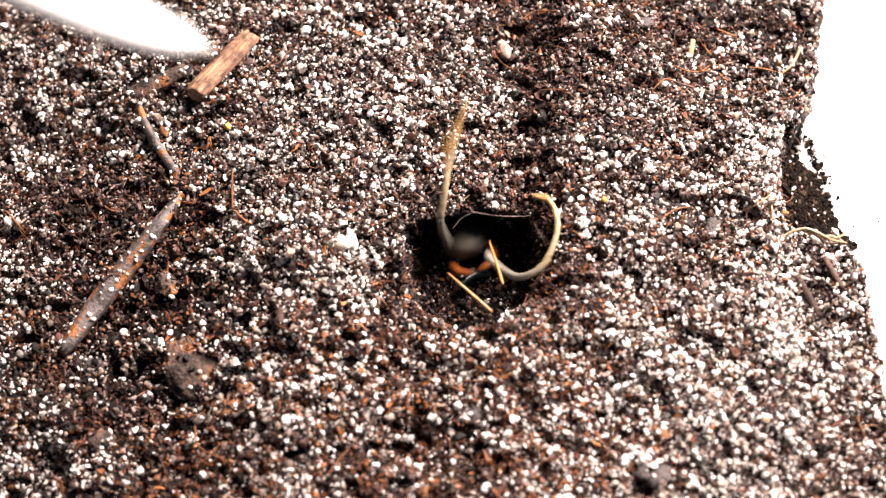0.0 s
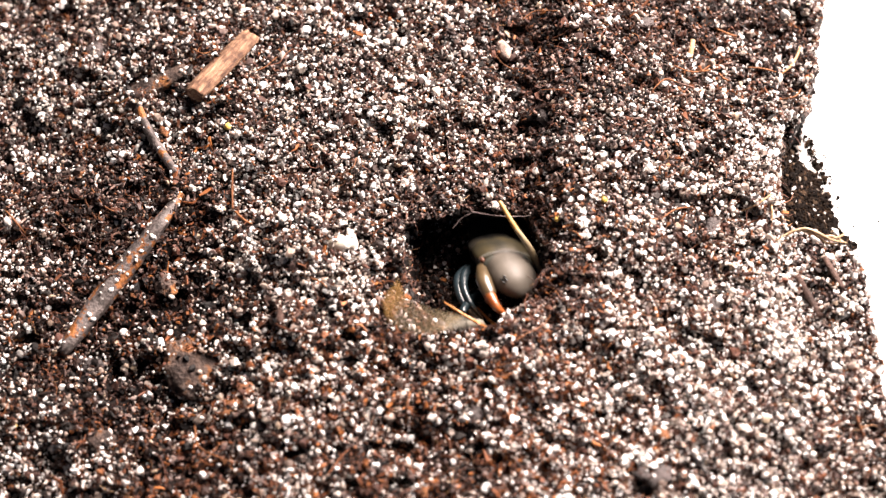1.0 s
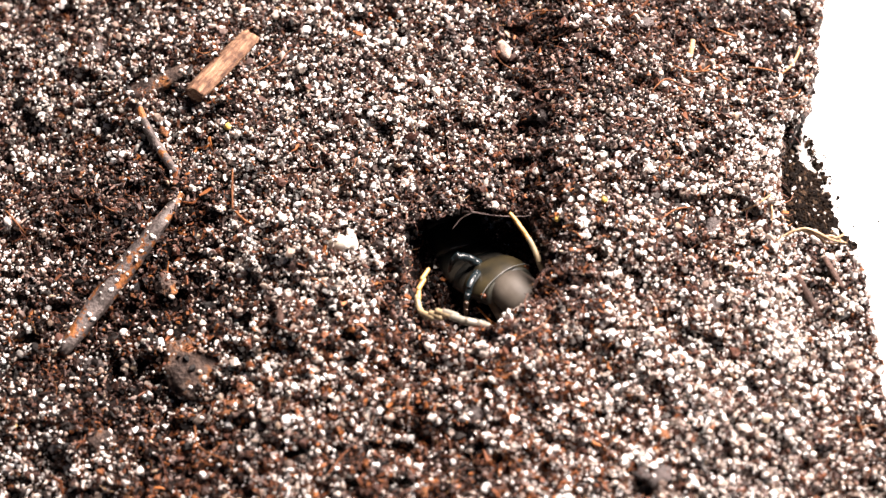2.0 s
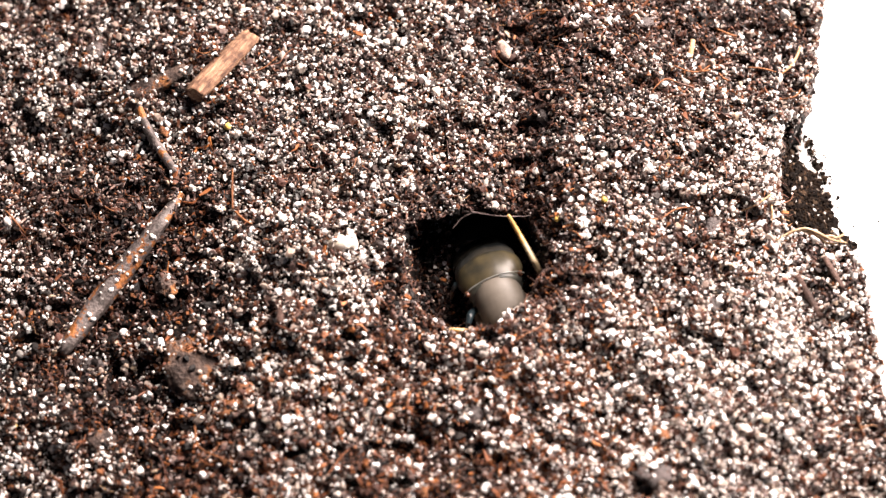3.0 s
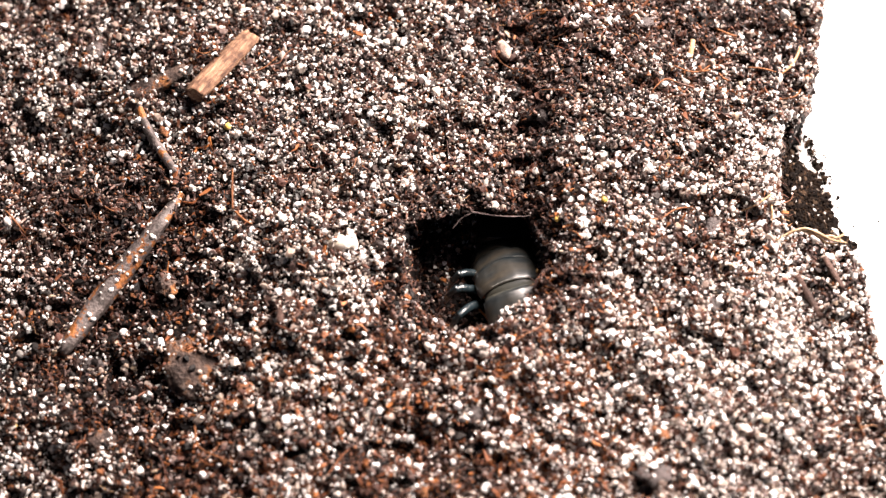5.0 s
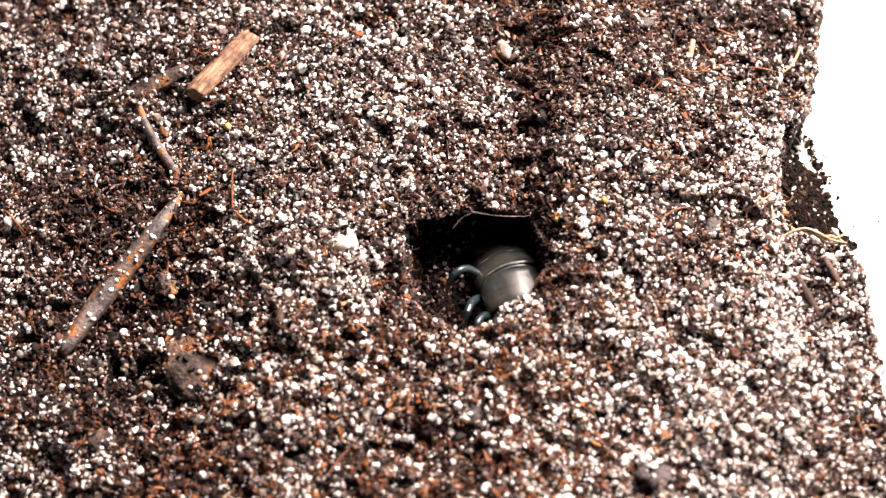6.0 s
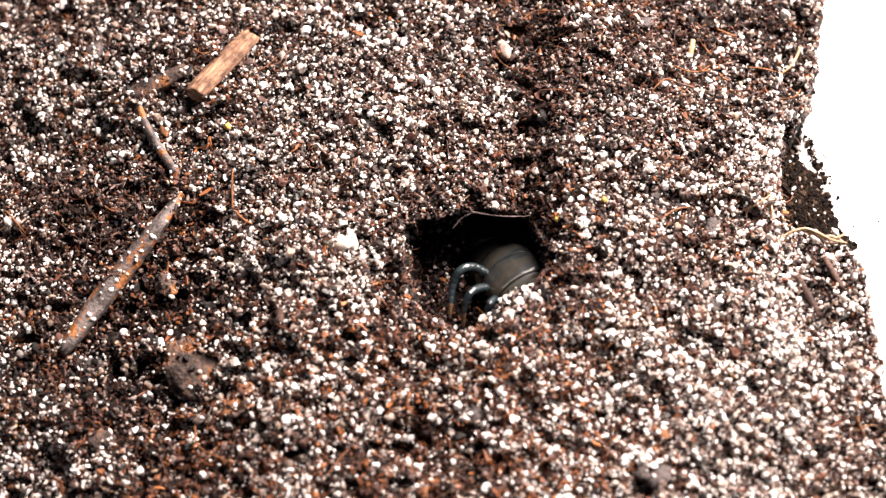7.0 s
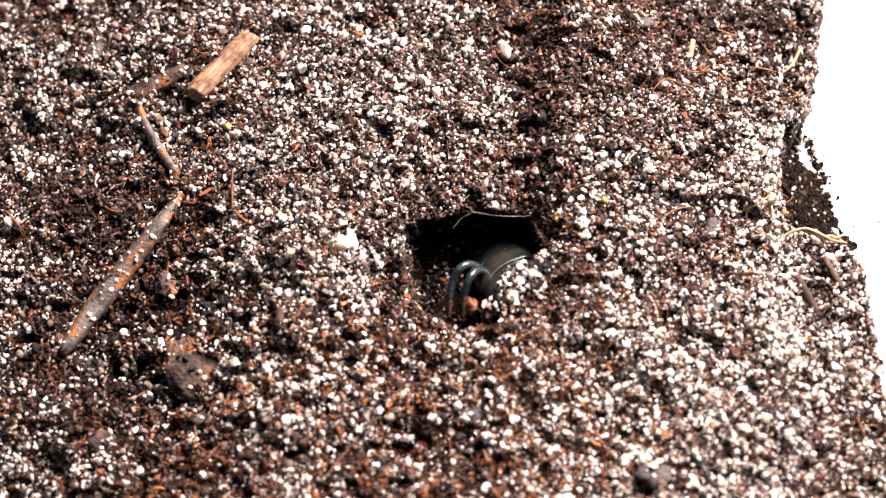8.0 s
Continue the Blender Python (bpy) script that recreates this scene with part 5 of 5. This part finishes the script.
    bend_at('antenna_1', 1.7, [(6.8, -11.2, -3.0), (4.4, -14.8, 4.0), (0.5, -12.5, 2.5), (-3.2, -6.8, -1.0), (-3.7, -2.8, -1.0), (-1.6, -0.3, -1.0)])
    bend_at('antenna_1', 2.3, [(7.6, -10.9, -5.0), (5.2, -11.7, -3.0), (2.0, -12.1, -1.0), (-1.5, -10.2, -1.0), (-3.1, -6.9, -1.0), (-2.7, -4.0, -1.0)])
    bend_at('antenna_1', 2.8, [(9.3, -9.3, -9.0), (7.7, -9.6, -7.0), (5.2, -10.7, -5.0), (3.8, -11.2, -4.0), (2.7, -12.2, -2.0)])
    bend_at('antenna_1', 3.0, [(9.3, -9.3, -9.0), (7.7, -10.1, -7.0), (5.2, -11.1, -5.0), (3.2, -11.8, -3.0), (0.6, -12.2, -2.0)])
    bend_at('antenna_1', 3.2, [(9.3, -9.3, -9.0), (7.7, -10.1, -7.0), (5.6, -11.1, -5.0), (3.6, -11.8, -3.0), (1.5, -12.4, -2.0)])
    bend_at('antenna_1', 3.5, [(10.9, -9.6, -10.0), (9.3, -9.9, -8.0), (6.8, -10.7, -6.0), (4.0, -11.3, -4.0), (2.2, -12.0, -2.0)])
    bend_at('antenna_1', 3.8, [(14.1, -11.8, -11.0), (12.5, -10.5, -10.0), (10.1, -10.2, -9.0), (7.7, -9.9, -8.0), (6.1, -9.6, -7.0)])
    bend_at('antenna_1', 8.0, [(14.1, -11.8, -11.0), (12.5, -10.5, -10.0), (10.1, -10.2, -9.0), (7.7, -9.9, -8.0), (6.1, -9.6, -7.0)])
    bend_at('antenna_2', 0.0, [(4.6, 4.0, -4.0), (8.1, -0.9, -3.4), (11.0, -5.7, 1.4), (14.1, -5.0, 3.8), (15.9, -0.4, 6.0), (14.9, 3.3, 7.0), (13.1, 4.0, 7.0)])
    bend_at('antenna_2', 0.05, [(6.3, 4.4, -4.0), (7.0, -2.3, -0.8), (7.9, -6.3, 0.2), (10.2, -7.6, 2.2), (13.4, -5.0, 3.2), (15.8, -2.4, 4.2), (15.9, 1.0, 4.2)])
    bend_at('antenna_2', 0.1, [(5.9, 5.7, -4.0), (6.2, -2.3, -0.8), (6.3, -8.6, 0.2), (8.6, -10.9, 2.2), (11.7, -8.8, 3.2), (15.1, -6.2, 5.2)])
    bend_at('antenna_2', 0.2, [(5.1, 1.0, -0.8), (4.6, -5.5, 0.2), (5.2, -9.4, 0.2), (6.9, -11.4, 2.2), (11.6, -9.4, 3.2), (14.7, -8.0, 5.2)])
    bend_at('antenna_2', 0.3, [(5.4, -0.0, -0.8), (7.2, -6.8, 0.2), (9.5, -10.1, 0.2), (12.6, -8.8, 1.2), (13.6, -5.3, 2.2), (13.3, 0.7, 5.2)])
    bend_at('antenna_2', 0.4, [(5.8, -4.0, 0.2), (6.9, -8.5, -0.8), (10.4, -8.2, -4.0), (13.1, -8.0, -0.8), (13.7, -4.6, 1.2), (12.5, 1.7, 5.2)])
    bend_at('antenna_2', 0.5, [(8.0, -7.3, -0.8), (10.5, -6.6, -5.0), (13.3, -5.2, -5.0), (14.0, -4.6, 1.2), (13.2, 1.7, 5.2)])
    bend_at('antenna_2', 0.6, [(7.9, -8.0, -0.8), (10.9, -6.2, -5.0), (12.7, -5.1, -0.8), (12.8, -2.4, 1.2), (12.1, 0.3, 3.2), (9.8, 1.6, 4.2)])
    bend_at('antenna_2', 0.7, [(8.3, -8.5, -0.8), (11.7, -5.7, -5.0), (12.7, -5.1, -0.8), (9.0, -1.6, 2.2), (5.7, 1.2, 5.2)])
    bend_at('antenna_2', 0.8, [(6.8, -6.6, -0.8), (11.3, -5.7, -5.0), (14.1, -3.2, -0.8), (12.6, -0.1, 1.2), (9.4, 3.5, 4.2), (6.0, 4.4, 6.2)])
    bend_at('antenna_2', 0.9, [(8.4, -6.6, -0.8), (12.5, -4.2, -5.0), (13.3, -2.3, 0.2), (10.5, 1.3, 3.2), (8.1, 3.5, 4.2)])
    bend_at('antenna_2', 1.0, [(11.6, -5.4, -4.0), (14.2, -2.3, -5.0), (12.7, -0.1, -0.8), (10.3, 1.9, 2.2), (8.2, 4.8, 4.2)])
    bend_at('antenna_2', 1.1, [(11.6, -5.9, -4.0), (14.3, -2.3, -5.0), (13.4, -0.1, -0.8), (10.5, 1.3, 2.2), (7.6, 3.1, 4.2)])
    bend_at('antenna_2', 1.2, [(11.6, -5.9, -4.0), (14.3, -2.3, -5.0), (13.7, 0.8, -0.8), (11.2, 2.1, 2.2), (9.4, 4.1, 4.2)])
    bend_at('antenna_2', 1.4, [(11.2, -5.9, -4.0), (14.3, -3.3, -5.0), (12.9, -2.7, -0.8), (11.0, 1.7, 1.2), (9.1, 3.1, 3.2)])
    bend_at('antenna_2', 1.5, [(11.2, -5.9, -4.0), (14.6, -2.3, -5.0), (13.6, -1.3, -0.8), (11.7, 1.7, 1.2), (9.4, 4.1, 3.2)])
    bend_at('antenna_2', 1.7, [(11.2, -6.8, -4.0), (14.9, -3.3, -5.0), (13.8, -2.4, -0.8), (12.4, 0.8, 1.2), (9.8, 4.1, 3.2)])
    bend_at('antenna_2', 2.8, [(11.2, -6.8, -4.0), (15.8, -2.6, -6.0), (14.0, -3.1, 0.2), (11.4, 0.9, 1.2), (9.2, 2.6, 2.2)])
    bend_at('antenna_2', 3.0, [(10.4, -6.8, -4.0), (15.0, -2.6, -6.0), (13.0, -2.8, 0.2), (11.1, 0.9, 1.2), (9.4, 3.1, 3.2)])
    bend_at('antenna_2', 3.1, [(10.2, -6.8, -4.0), (14.6, -2.6, -6.0), (12.9, -2.9, 0.2), (10.5, 2.2, 1.2), (8.0, 5.1, 4.2)])
    bend_at('antenna_2', 3.2, [(10.0, -6.8, -4.0), (14.6, -1.6, -6.0), (13.6, -2.2, 0.2), (11.6, 1.0, 3.2), (12.0, 5.5, 7.2)])
    bend_at('antenna_2', 3.3, [(10.2, -7.3, -4.0), (14.6, -1.6, -6.0), (13.7, -2.3, 0.2), (12.5, 0.8, 3.2), (11.5, 4.1, 6.2)])
    bend_at('antenna_2', 3.4, [(10.4, -8.7, -4.0), (14.2, -3.6, -6.0), (13.0, -4.0, 0.2), (11.9, -1.4, 2.2), (11.0, 2.3, 3.2)])
    bend_at('antenna_2', 3.5, [(12.4, -9.6, -7.0), (15.5, -3.5, -9.0), (15.1, -2.8, -5.0), (13.9, -3.0, 0.2), (12.8, 0.3, 1.2)])
    bend_at('antenna_2', 3.8, [(14.1, -10.2, -9.0), (16.7, -4.8, -10.0), (16.3, -1.9, -7.0), (14.2, -2.8, 0.2), (12.7, -3.2, 1.2)])
    bend_at('antenna_2', 4.6, [(14.9, -10.5, -10.0), (17.6, -5.1, -11.0), (16.8, -1.6, -9.0), (15.0, -1.0, -4.0), (13.4, -2.3, -0.8)])
    bend_at('antenna_2', 8.0, [(15.8, -10.9, -11.0), (18.3, -8.0, -11.0), (17.5, -4.8, -10.0), (16.3, -2.5, -9.0), (15.2, -0.6, -9.0)])
    bend_at('leg_1', 0.0, [(6.6, 9.7, -9.5), (4.5, 9.6, -8.5), (2.9, 8.4, -8.0), (1.8, 8.0, -9.0), (1.3, 7.9, -10.5)])
    bend_at('leg_1', 0.4, [(0.5, 4.7, -6.5), (-1.6, 7.6, -5.0), (-2.2, 6.7, -4.0), (-2.6, 6.2, -5.5), (-2.6, 6.2, -7.5)])
    bend_at('leg_1', 0.5, [(2.1, 3.7, -6.5), (-0.7, -0.3, -5.0), (-1.4, -3.0, -4.0), (-1.5, -3.9, -5.5), (-1.0, -5.0, -7.5)])
    bend_at('leg_1', 0.9, [(2.1, 3.7, -6.5), (0.1, -0.3, -5.0), (-1.0, -3.0, -4.0), (-1.1, -3.9, -5.5), (-0.5, -4.5, -7.5)])
    bend_at('leg_1', 1.0, [(4.2, 2.0, -7.0), (2.3, -1.3, -5.0), (2.2, -4.4, -4.0), (3.2, -7.0, -4.0), (5.0, -8.4, -5.0)])
    bend_at('leg_1', 1.2, [(2.3, 3.2, -6.5), (1.3, 3.8, -5.0), (0.1, 2.9, -4.0), (-1.0, 2.5, -5.5), (-1.6, 1.9, -7.5)])
    bend_at('leg_1', 1.7, [(5.0, 1.7, -6.5), (2.9, 3.1, -5.0), (1.3, 2.7, -4.0), (0.5, 2.5, -5.5), (0.1, 2.4, -7.5)])
    bend_at('leg_1', 2.8, [(6.0, 1.2, -7.5), (3.9, -0.6, -6.5), (2.6, -1.6, -6.0), (1.8, -2.0, -7.2), (1.4, -2.2, -9.0)])
    bend_at('leg_1', 3.5, [(4.4, 1.3, -8.5), (2.5, -0.2, -7.0), (1.1, -1.6, -6.0), (0.3, -1.8, -7.5), (0.1, -1.7, -9.5)])
    bend_at('leg_1', 3.8, [(5.1, 0.3, -8.5), (3.3, -0.5, -7.0), (1.7, -1.3, -6.0), (0.5, -0.9, -7.5), (-0.5, -0.4, -9.5)])
    bend_at('leg_1', 4.0, [(5.2, 1.0, -8.5), (3.3, 0.4, -7.2), (1.9, 0.0, -7.0), (0.9, -0.4, -7.6), (0.0, -0.8, -8.8)])
    bend_at('leg_1', 4.2, [(5.0, 3.0, -8.5), (2.9, 3.2, -7.0), (1.5, 1.5, -6.0), (0.7, 0.6, -7.5), (0.3, 0.3, -9.5)])
    bend_at('leg_1', 4.5, [(5.2, 1.1, -8.5), (3.3, 0.6, -7.0), (1.9, -0.4, -6.0), (1.0, -0.6, -7.5), (0.5, -0.4, -9.5)])
    bend_at('leg_1', 5.8, [(5.9, 0.5, -6.5), (4.1, 0.1, -5.0), (2.7, -0.7, -4.0), (1.6, -1.0, -5.5), (1.1, -1.1, -7.5)])
    bend_at('leg_1', 6.0, [(5.5, -0.3, -6.5), (3.6, 0.0, -5.0), (1.9, -1.2, -4.0), (0.9, -2.0, -5.5), (0.5, -2.8, -7.5)])
    bend_at('leg_1', 6.2, [(5.4, -0.1, -6.5), (3.6, 1.0, -5.0), (1.9, 0.5, -4.0), (0.8, -0.5, -5.5), (0.3, -3.5, -7.5)])
    bend_at('leg_1', 6.5, [(5.8, -1.3, -6.5), (4.4, 0.6, -5.0), (2.5, 0.3, -4.0), (1.5, -1.0, -5.5), (1.5, -4.5, -7.5)])
    bend_at('leg_1', 7.0, [(7.0, -0.5, -6.5), (4.7, 0.2, -5.0), (2.6, -0.8, -4.0), (1.4, -2.4, -5.5), (1.0, -6.4, -7.5)])
    bend_at('leg_1', 7.4, [(6.7, -0.3, -6.5), (4.4, 0.9, -5.0), (2.3, -0.1, -4.0), (1.1, -1.8, -5.5), (0.9, -5.7, -7.5)])
    bend_at('leg_1', 8.0, [(6.3, -0.3, -6.5), (4.4, 0.6, -5.0), (2.6, -0.4, -4.0), (1.3, -2.0, -5.5), (1.0, -5.9, -7.5)])
    bend_at('leg_2', 0.0, [(5.5, 6.1, -10.0), (3.5, 5.6, -9.0), (1.9, 3.9, -8.6), (1.1, 3.5, -9.6), (0.7, 3.4, -10.8)])
    bend_at('leg_2', 0.4, [(1.3, 1.1, -5.7), (-1.0, 1.1, -4.2), (-1.8, -0.6, -3.2), (-1.9, -1.5, -4.7), (-1.3, -2.3, -6.7)])
    bend_at('leg_2', 0.5, [(3.3, -0.8, -5.7), (0.5, -2.8, -4.2), (-0.5, -5.4, -3.2), (-0.2, -6.8, -4.7), (1.3, -8.4, -6.7)])
    bend_at('leg_2', 0.9, [(2.9, -0.8, -5.7), (1.0, -2.8, -4.2), (0.5, -5.4, -3.2), (0.7, -6.3, -4.7), (1.5, -6.9, -6.7)])
    bend_at('leg_2', 1.0, [(4.7, 1.3, -6.0), (3.1, -1.2, -4.5), (3.0, -4.5, -3.5), (4.0, -7.0, -3.5), (5.4, -8.1, -5.0)])
    bend_at('leg_2', 1.2, [(4.5, 1.1, -5.7), (2.5, 0.3, -4.2), (1.3, -1.1, -3.2), (0.5, -1.5, -4.7), (0.1, -1.6, -6.7)])
    bend_at('leg_2', 1.5, [(4.1, -0.8, -5.7), (2.5, -1.4, -4.2), (1.7, -3.0, -3.2), (0.9, -3.0, -4.7), (0.5, -2.6, -6.7)])
    bend_at('leg_2', 1.7, [(5.4, 1.1, -5.7), (4.1, -0.1, -4.2), (3.3, -2.5, -3.2), (2.7, -3.9, -4.7), (2.3, -4.5, -6.7)])
    bend_at('leg_2', 2.8, [(5.3, -6.0, -7.0), (4.4, -7.4, -5.6), (3.9, -8.8, -5.0), (3.7, -9.4, -6.2), (4.0, -9.6, -8.0)])
    bend_at('leg_2', 3.5, [(4.4, -2.9, -7.7), (3.1, -4.9, -6.2), (2.4, -7.2, -5.2), (2.2, -7.9, -6.7), (2.6, -8.0, -8.7)])
    bend_at('leg_2', 3.8, [(5.2, -4.2, -7.7), (3.5, -6.1, -6.2), (2.2, -8.2, -5.2), (1.3, -8.3, -6.7), (0.9, -7.8, -8.7)])
    bend_at('leg_2', 4.0, [(5.4, -3.6, -7.7), (4.0, -5.0, -6.4), (2.8, -6.6, -5.8), (1.9, -7.5, -6.9), (1.2, -8.2, -8.7)])
    bend_at('leg_2', 4.2, [(5.0, -1.3, -7.7), (2.9, -2.0, -6.2), (1.4, -3.4, -5.2), (0.7, -4.1, -6.7), (0.6, -5.3, -8.7)])
    bend_at('leg_2', 4.5, [(5.4, -2.0, -7.7), (3.6, -2.6, -6.2), (2.1, -3.5, -5.2), (1.0, -3.7, -6.7), (0.3, -3.5, -8.7)])
    bend_at('leg_2', 5.8, [(5.5, -2.6, -5.7), (3.7, -3.4, -4.2), (2.1, -4.6, -3.2), (1.1, -4.9, -4.7), (1.3, -5.0, -6.7)])
    bend_at('leg_2', 6.0, [(5.3, -4.5, -5.7), (4.1, -6.2, -4.2), (3.5, -8.3, -3.2), (3.0, -9.2, -4.7), (3.2, -9.0, -6.7)])
    bend_at('leg_2', 6.2, [(5.8, -4.0, -5.7), (4.6, -5.7, -4.2), (3.5, -7.8, -3.2), (2.9, -8.7, -4.7), (3.0, -9.0, -6.7)])
    bend_at('leg_2', 6.5, [(5.9, -3.8, -5.7), (4.6, -4.9, -4.2), (3.4, -6.6, -3.2), (2.9, -7.9, -4.7), (3.1, -9.0, -6.7)])
    bend_at('leg_2', 7.0, [(7.1, -3.0, -5.7), (5.3, -3.8, -4.2), (3.8, -5.4, -3.2), (3.0, -6.8, -4.7), (2.9, -8.4, -6.7)])
    bend_at('leg_2', 7.4, [(6.9, -1.0, -5.7), (5.5, 0.1, -4.2), (4.3, -1.6, -3.2), (3.4, -3.7, -4.7), (2.5, -6.0, -6.7)])
    bend_at('leg_2', 7.5, [(6.8, -1.0, -5.7), (5.5, 0.3, -4.2), (4.4, -1.8, -3.2), (3.8, -3.7, -4.7), (3.6, -4.8, -6.7)])
    bend_at('leg_2', 8.0, [(6.6, -1.0, -5.7), (5.2, -0.7, -4.2), (3.8, -2.7, -3.2), (3.1, -4.4, -4.7), (2.9, -6.6, -6.7)])
    bend_at('leg_3', 0.0, [(6.3, 3.0, -10.4), (4.3, 2.0, -9.6), (2.7, 0.3, -9.2), (1.9, -0.1, -10.0), (1.5, -0.2, -11.0)])
    bend_at('leg_3', 0.4, [(5.3, -2.0, -5.4), (3.3, -3.0, -3.9), (1.7, -4.7, -2.9), (0.9, -5.1, -4.4), (0.5, -5.2, -6.4)])
    bend_at('leg_3', 0.9, [(4.9, -4.0, -5.4), (3.3, -6.4, -3.9), (2.5, -8.5, -2.9), (2.2, -8.9, -4.4), (2.7, -9.0, -6.4)])
    bend_at('leg_3', 2.8, [(6.5, -8.0, -9.0), (5.4, -9.0, -8.4), (4.9, -10.0, -8.0), (4.8, -10.4, -9.0), (5.2, -10.4, -10.5)])
    bend_at('leg_3', 3.8, [(5.5, -6.5, -7.4), (4.3, -8.4, -5.9), (3.5, -10.0, -4.9), (3.0, -10.0, -6.4), (3.3, -9.7, -8.4)])
    bend_at('leg_3', 4.0, [(6.5, -6.5, -9.0), (5.3, -7.6, -8.0), (4.5, -8.8, -7.4), (4.0, -9.0, -8.4), (4.0, -9.0, -10.0)])
    bend_at('leg_3', 4.2, [(5.3, -4.4, -7.4), (3.8, -6.3, -5.9), (2.9, -8.6, -4.9), (2.3, -9.0, -6.4), (2.2, -8.9, -8.4)])
    bend_at('leg_3', 4.5, [(5.5, -5.0, -7.4), (3.8, -6.7, -5.9), (2.5, -8.5, -4.9), (1.4, -8.8, -6.4), (1.1, -8.3, -8.4)])
    bend_at('leg_3', 5.8, [(5.5, -4.4, -5.4), (4.1, -5.7, -3.9), (3.0, -7.7, -2.9), (2.5, -8.6, -4.4), (2.6, -9.2, -6.4)])
    bend_at('leg_3', 6.0, [(6.9, -7.8, -5.4), (5.6, -8.8, -3.9), (4.8, -10.6, -2.9), (4.4, -11.1, -4.4), (4.8, -10.9, -6.4)])
    bend_at('leg_3', 6.5, [(7.7, -7.3, -5.4), (6.4, -8.3, -3.9), (5.4, -9.9, -2.9), (4.9, -10.3, -4.4), (5.2, -10.5, -6.4)])
    bend_at('leg_3', 7.0, [(8.3, -5.4, -5.4), (7.3, -5.9, -3.9), (6.5, -7.5, -2.9), (6.2, -8.0, -4.4), (6.5, -8.3, -6.4)])
    bend_at('leg_3', 7.4, [(8.4, -3.8, -5.4), (6.7, -4.6, -3.9), (5.6, -6.2, -2.9), (5.1, -6.7, -4.4), (5.3, -6.8, -6.4)])
    bend_at('leg_3', 8.0, [(8.5, -5.4, -5.4), (7.0, -6.1, -3.9), (6.0, -8.0, -2.9), (5.7, -8.4, -4.4), (5.9, -8.6, -6.4)])
    bend_at('leg_4', 0.0, [(7.5, -11.5, 0.0), (6.5, -12.4, 3.0), (3.9, -10.3, 4.0), (1.2, -7.4, 4.0)])
    bend_at('leg_4', 0.2, [(7.3, -11.5, 0.0), (6.3, -12.4, 3.0), (3.7, -10.3, 4.0), (1.0, -8.0, 4.0)])
    bend_at('leg_4', 0.4, [(7.3, -11.8, 0.0), (5.7, -12.6, 2.5), (3.2, -11.3, 3.0), (0.9, -9.1, 3.0)])
    bend_at('leg_4', 0.5, [(7.3, -9.0, -7.0), (6.5, -9.2, -6.0), (5.6, -8.6, -6.0), (4.6, -7.8, -6.4)])
    bend_at('leg_4', 0.9, [(7.3, -9.0, -7.0), (6.5, -9.2, -6.0), (5.6, -8.6, -6.0), (4.6, -7.8, -6.4)])
    bend_at('leg_4', 1.0, [(5.9, -13.2, 0.0), (4.2, -13.7, 2.5), (2.4, -12.7, 3.0), (0.7, -11.4, 3.0)])
    bend_at('leg_4', 1.2, [(6.8, -11.2, -6.0), (5.6, -10.9, -5.0), (4.4, -10.6, -4.0), (3.2, -10.3, -3.0)])
    bend_at('leg_4', 1.5, [(7.7, -10.2, -9.0), (6.9, -9.9, -8.0), (6.1, -9.0, -8.0), (5.3, -8.0, -8.0)])
    bend_at('leg_4', 8.0, [(7.7, -10.2, -9.0), (6.9, -9.9, -8.0), (6.1, -9.0, -8.0), (5.3, -8.0, -8.0)])
    bend_at('leg_5', 0.0, [(9.1, -9.9, -0.0), (8.7, -9.7, 2.5), (7.7, -4.9, 2.0), (6.7, -0.1, 1.0)])
    bend_at('leg_5', 0.2, [(9.1, -9.9, -0.0), (8.7, -9.7, 2.5), (7.8, -6.1, 2.0), (6.8, -3.5, 1.0)])
    bend_at('leg_5', 0.3, [(8.8, -9.9, -0.0), (8.2, -9.8, 2.0), (8.0, -6.4, 1.0), (6.8, -4.2, 0.0)])
    bend_at('leg_5', 0.4, [(8.4, -8.7, -4.0), (7.6, -7.8, -4.0), (6.7, -7.0, -3.0), (5.6, -6.0, -3.0)])
    bend_at('leg_5', 0.7, [(7.7, -6.9, -9.0), (6.9, -7.1, -8.0), (6.1, -6.1, -8.0), (5.3, -5.1, -8.0)])
    bend_at('leg_5', 8.0, [(7.7, -6.9, -9.0), (6.9, -7.1, -8.0), (6.1, -6.1, -8.0), (5.3, -5.1, -8.0)])
    for name in JOINTED:
        jointed_rows(name)
    # the fangs spread as the head comes out and fold under it later
    for sy, ob in FANGS:
        shut = pose(-0.9 * MM, -sy * 1.5 * MM, -1.1 * MM)
        walk(ob, [(0.0, shut), (0.2, pose(0, 0, 0)), (1.2, pose(0, 0, 0)), (1.7, shut), (8.0, shut)])


motions()
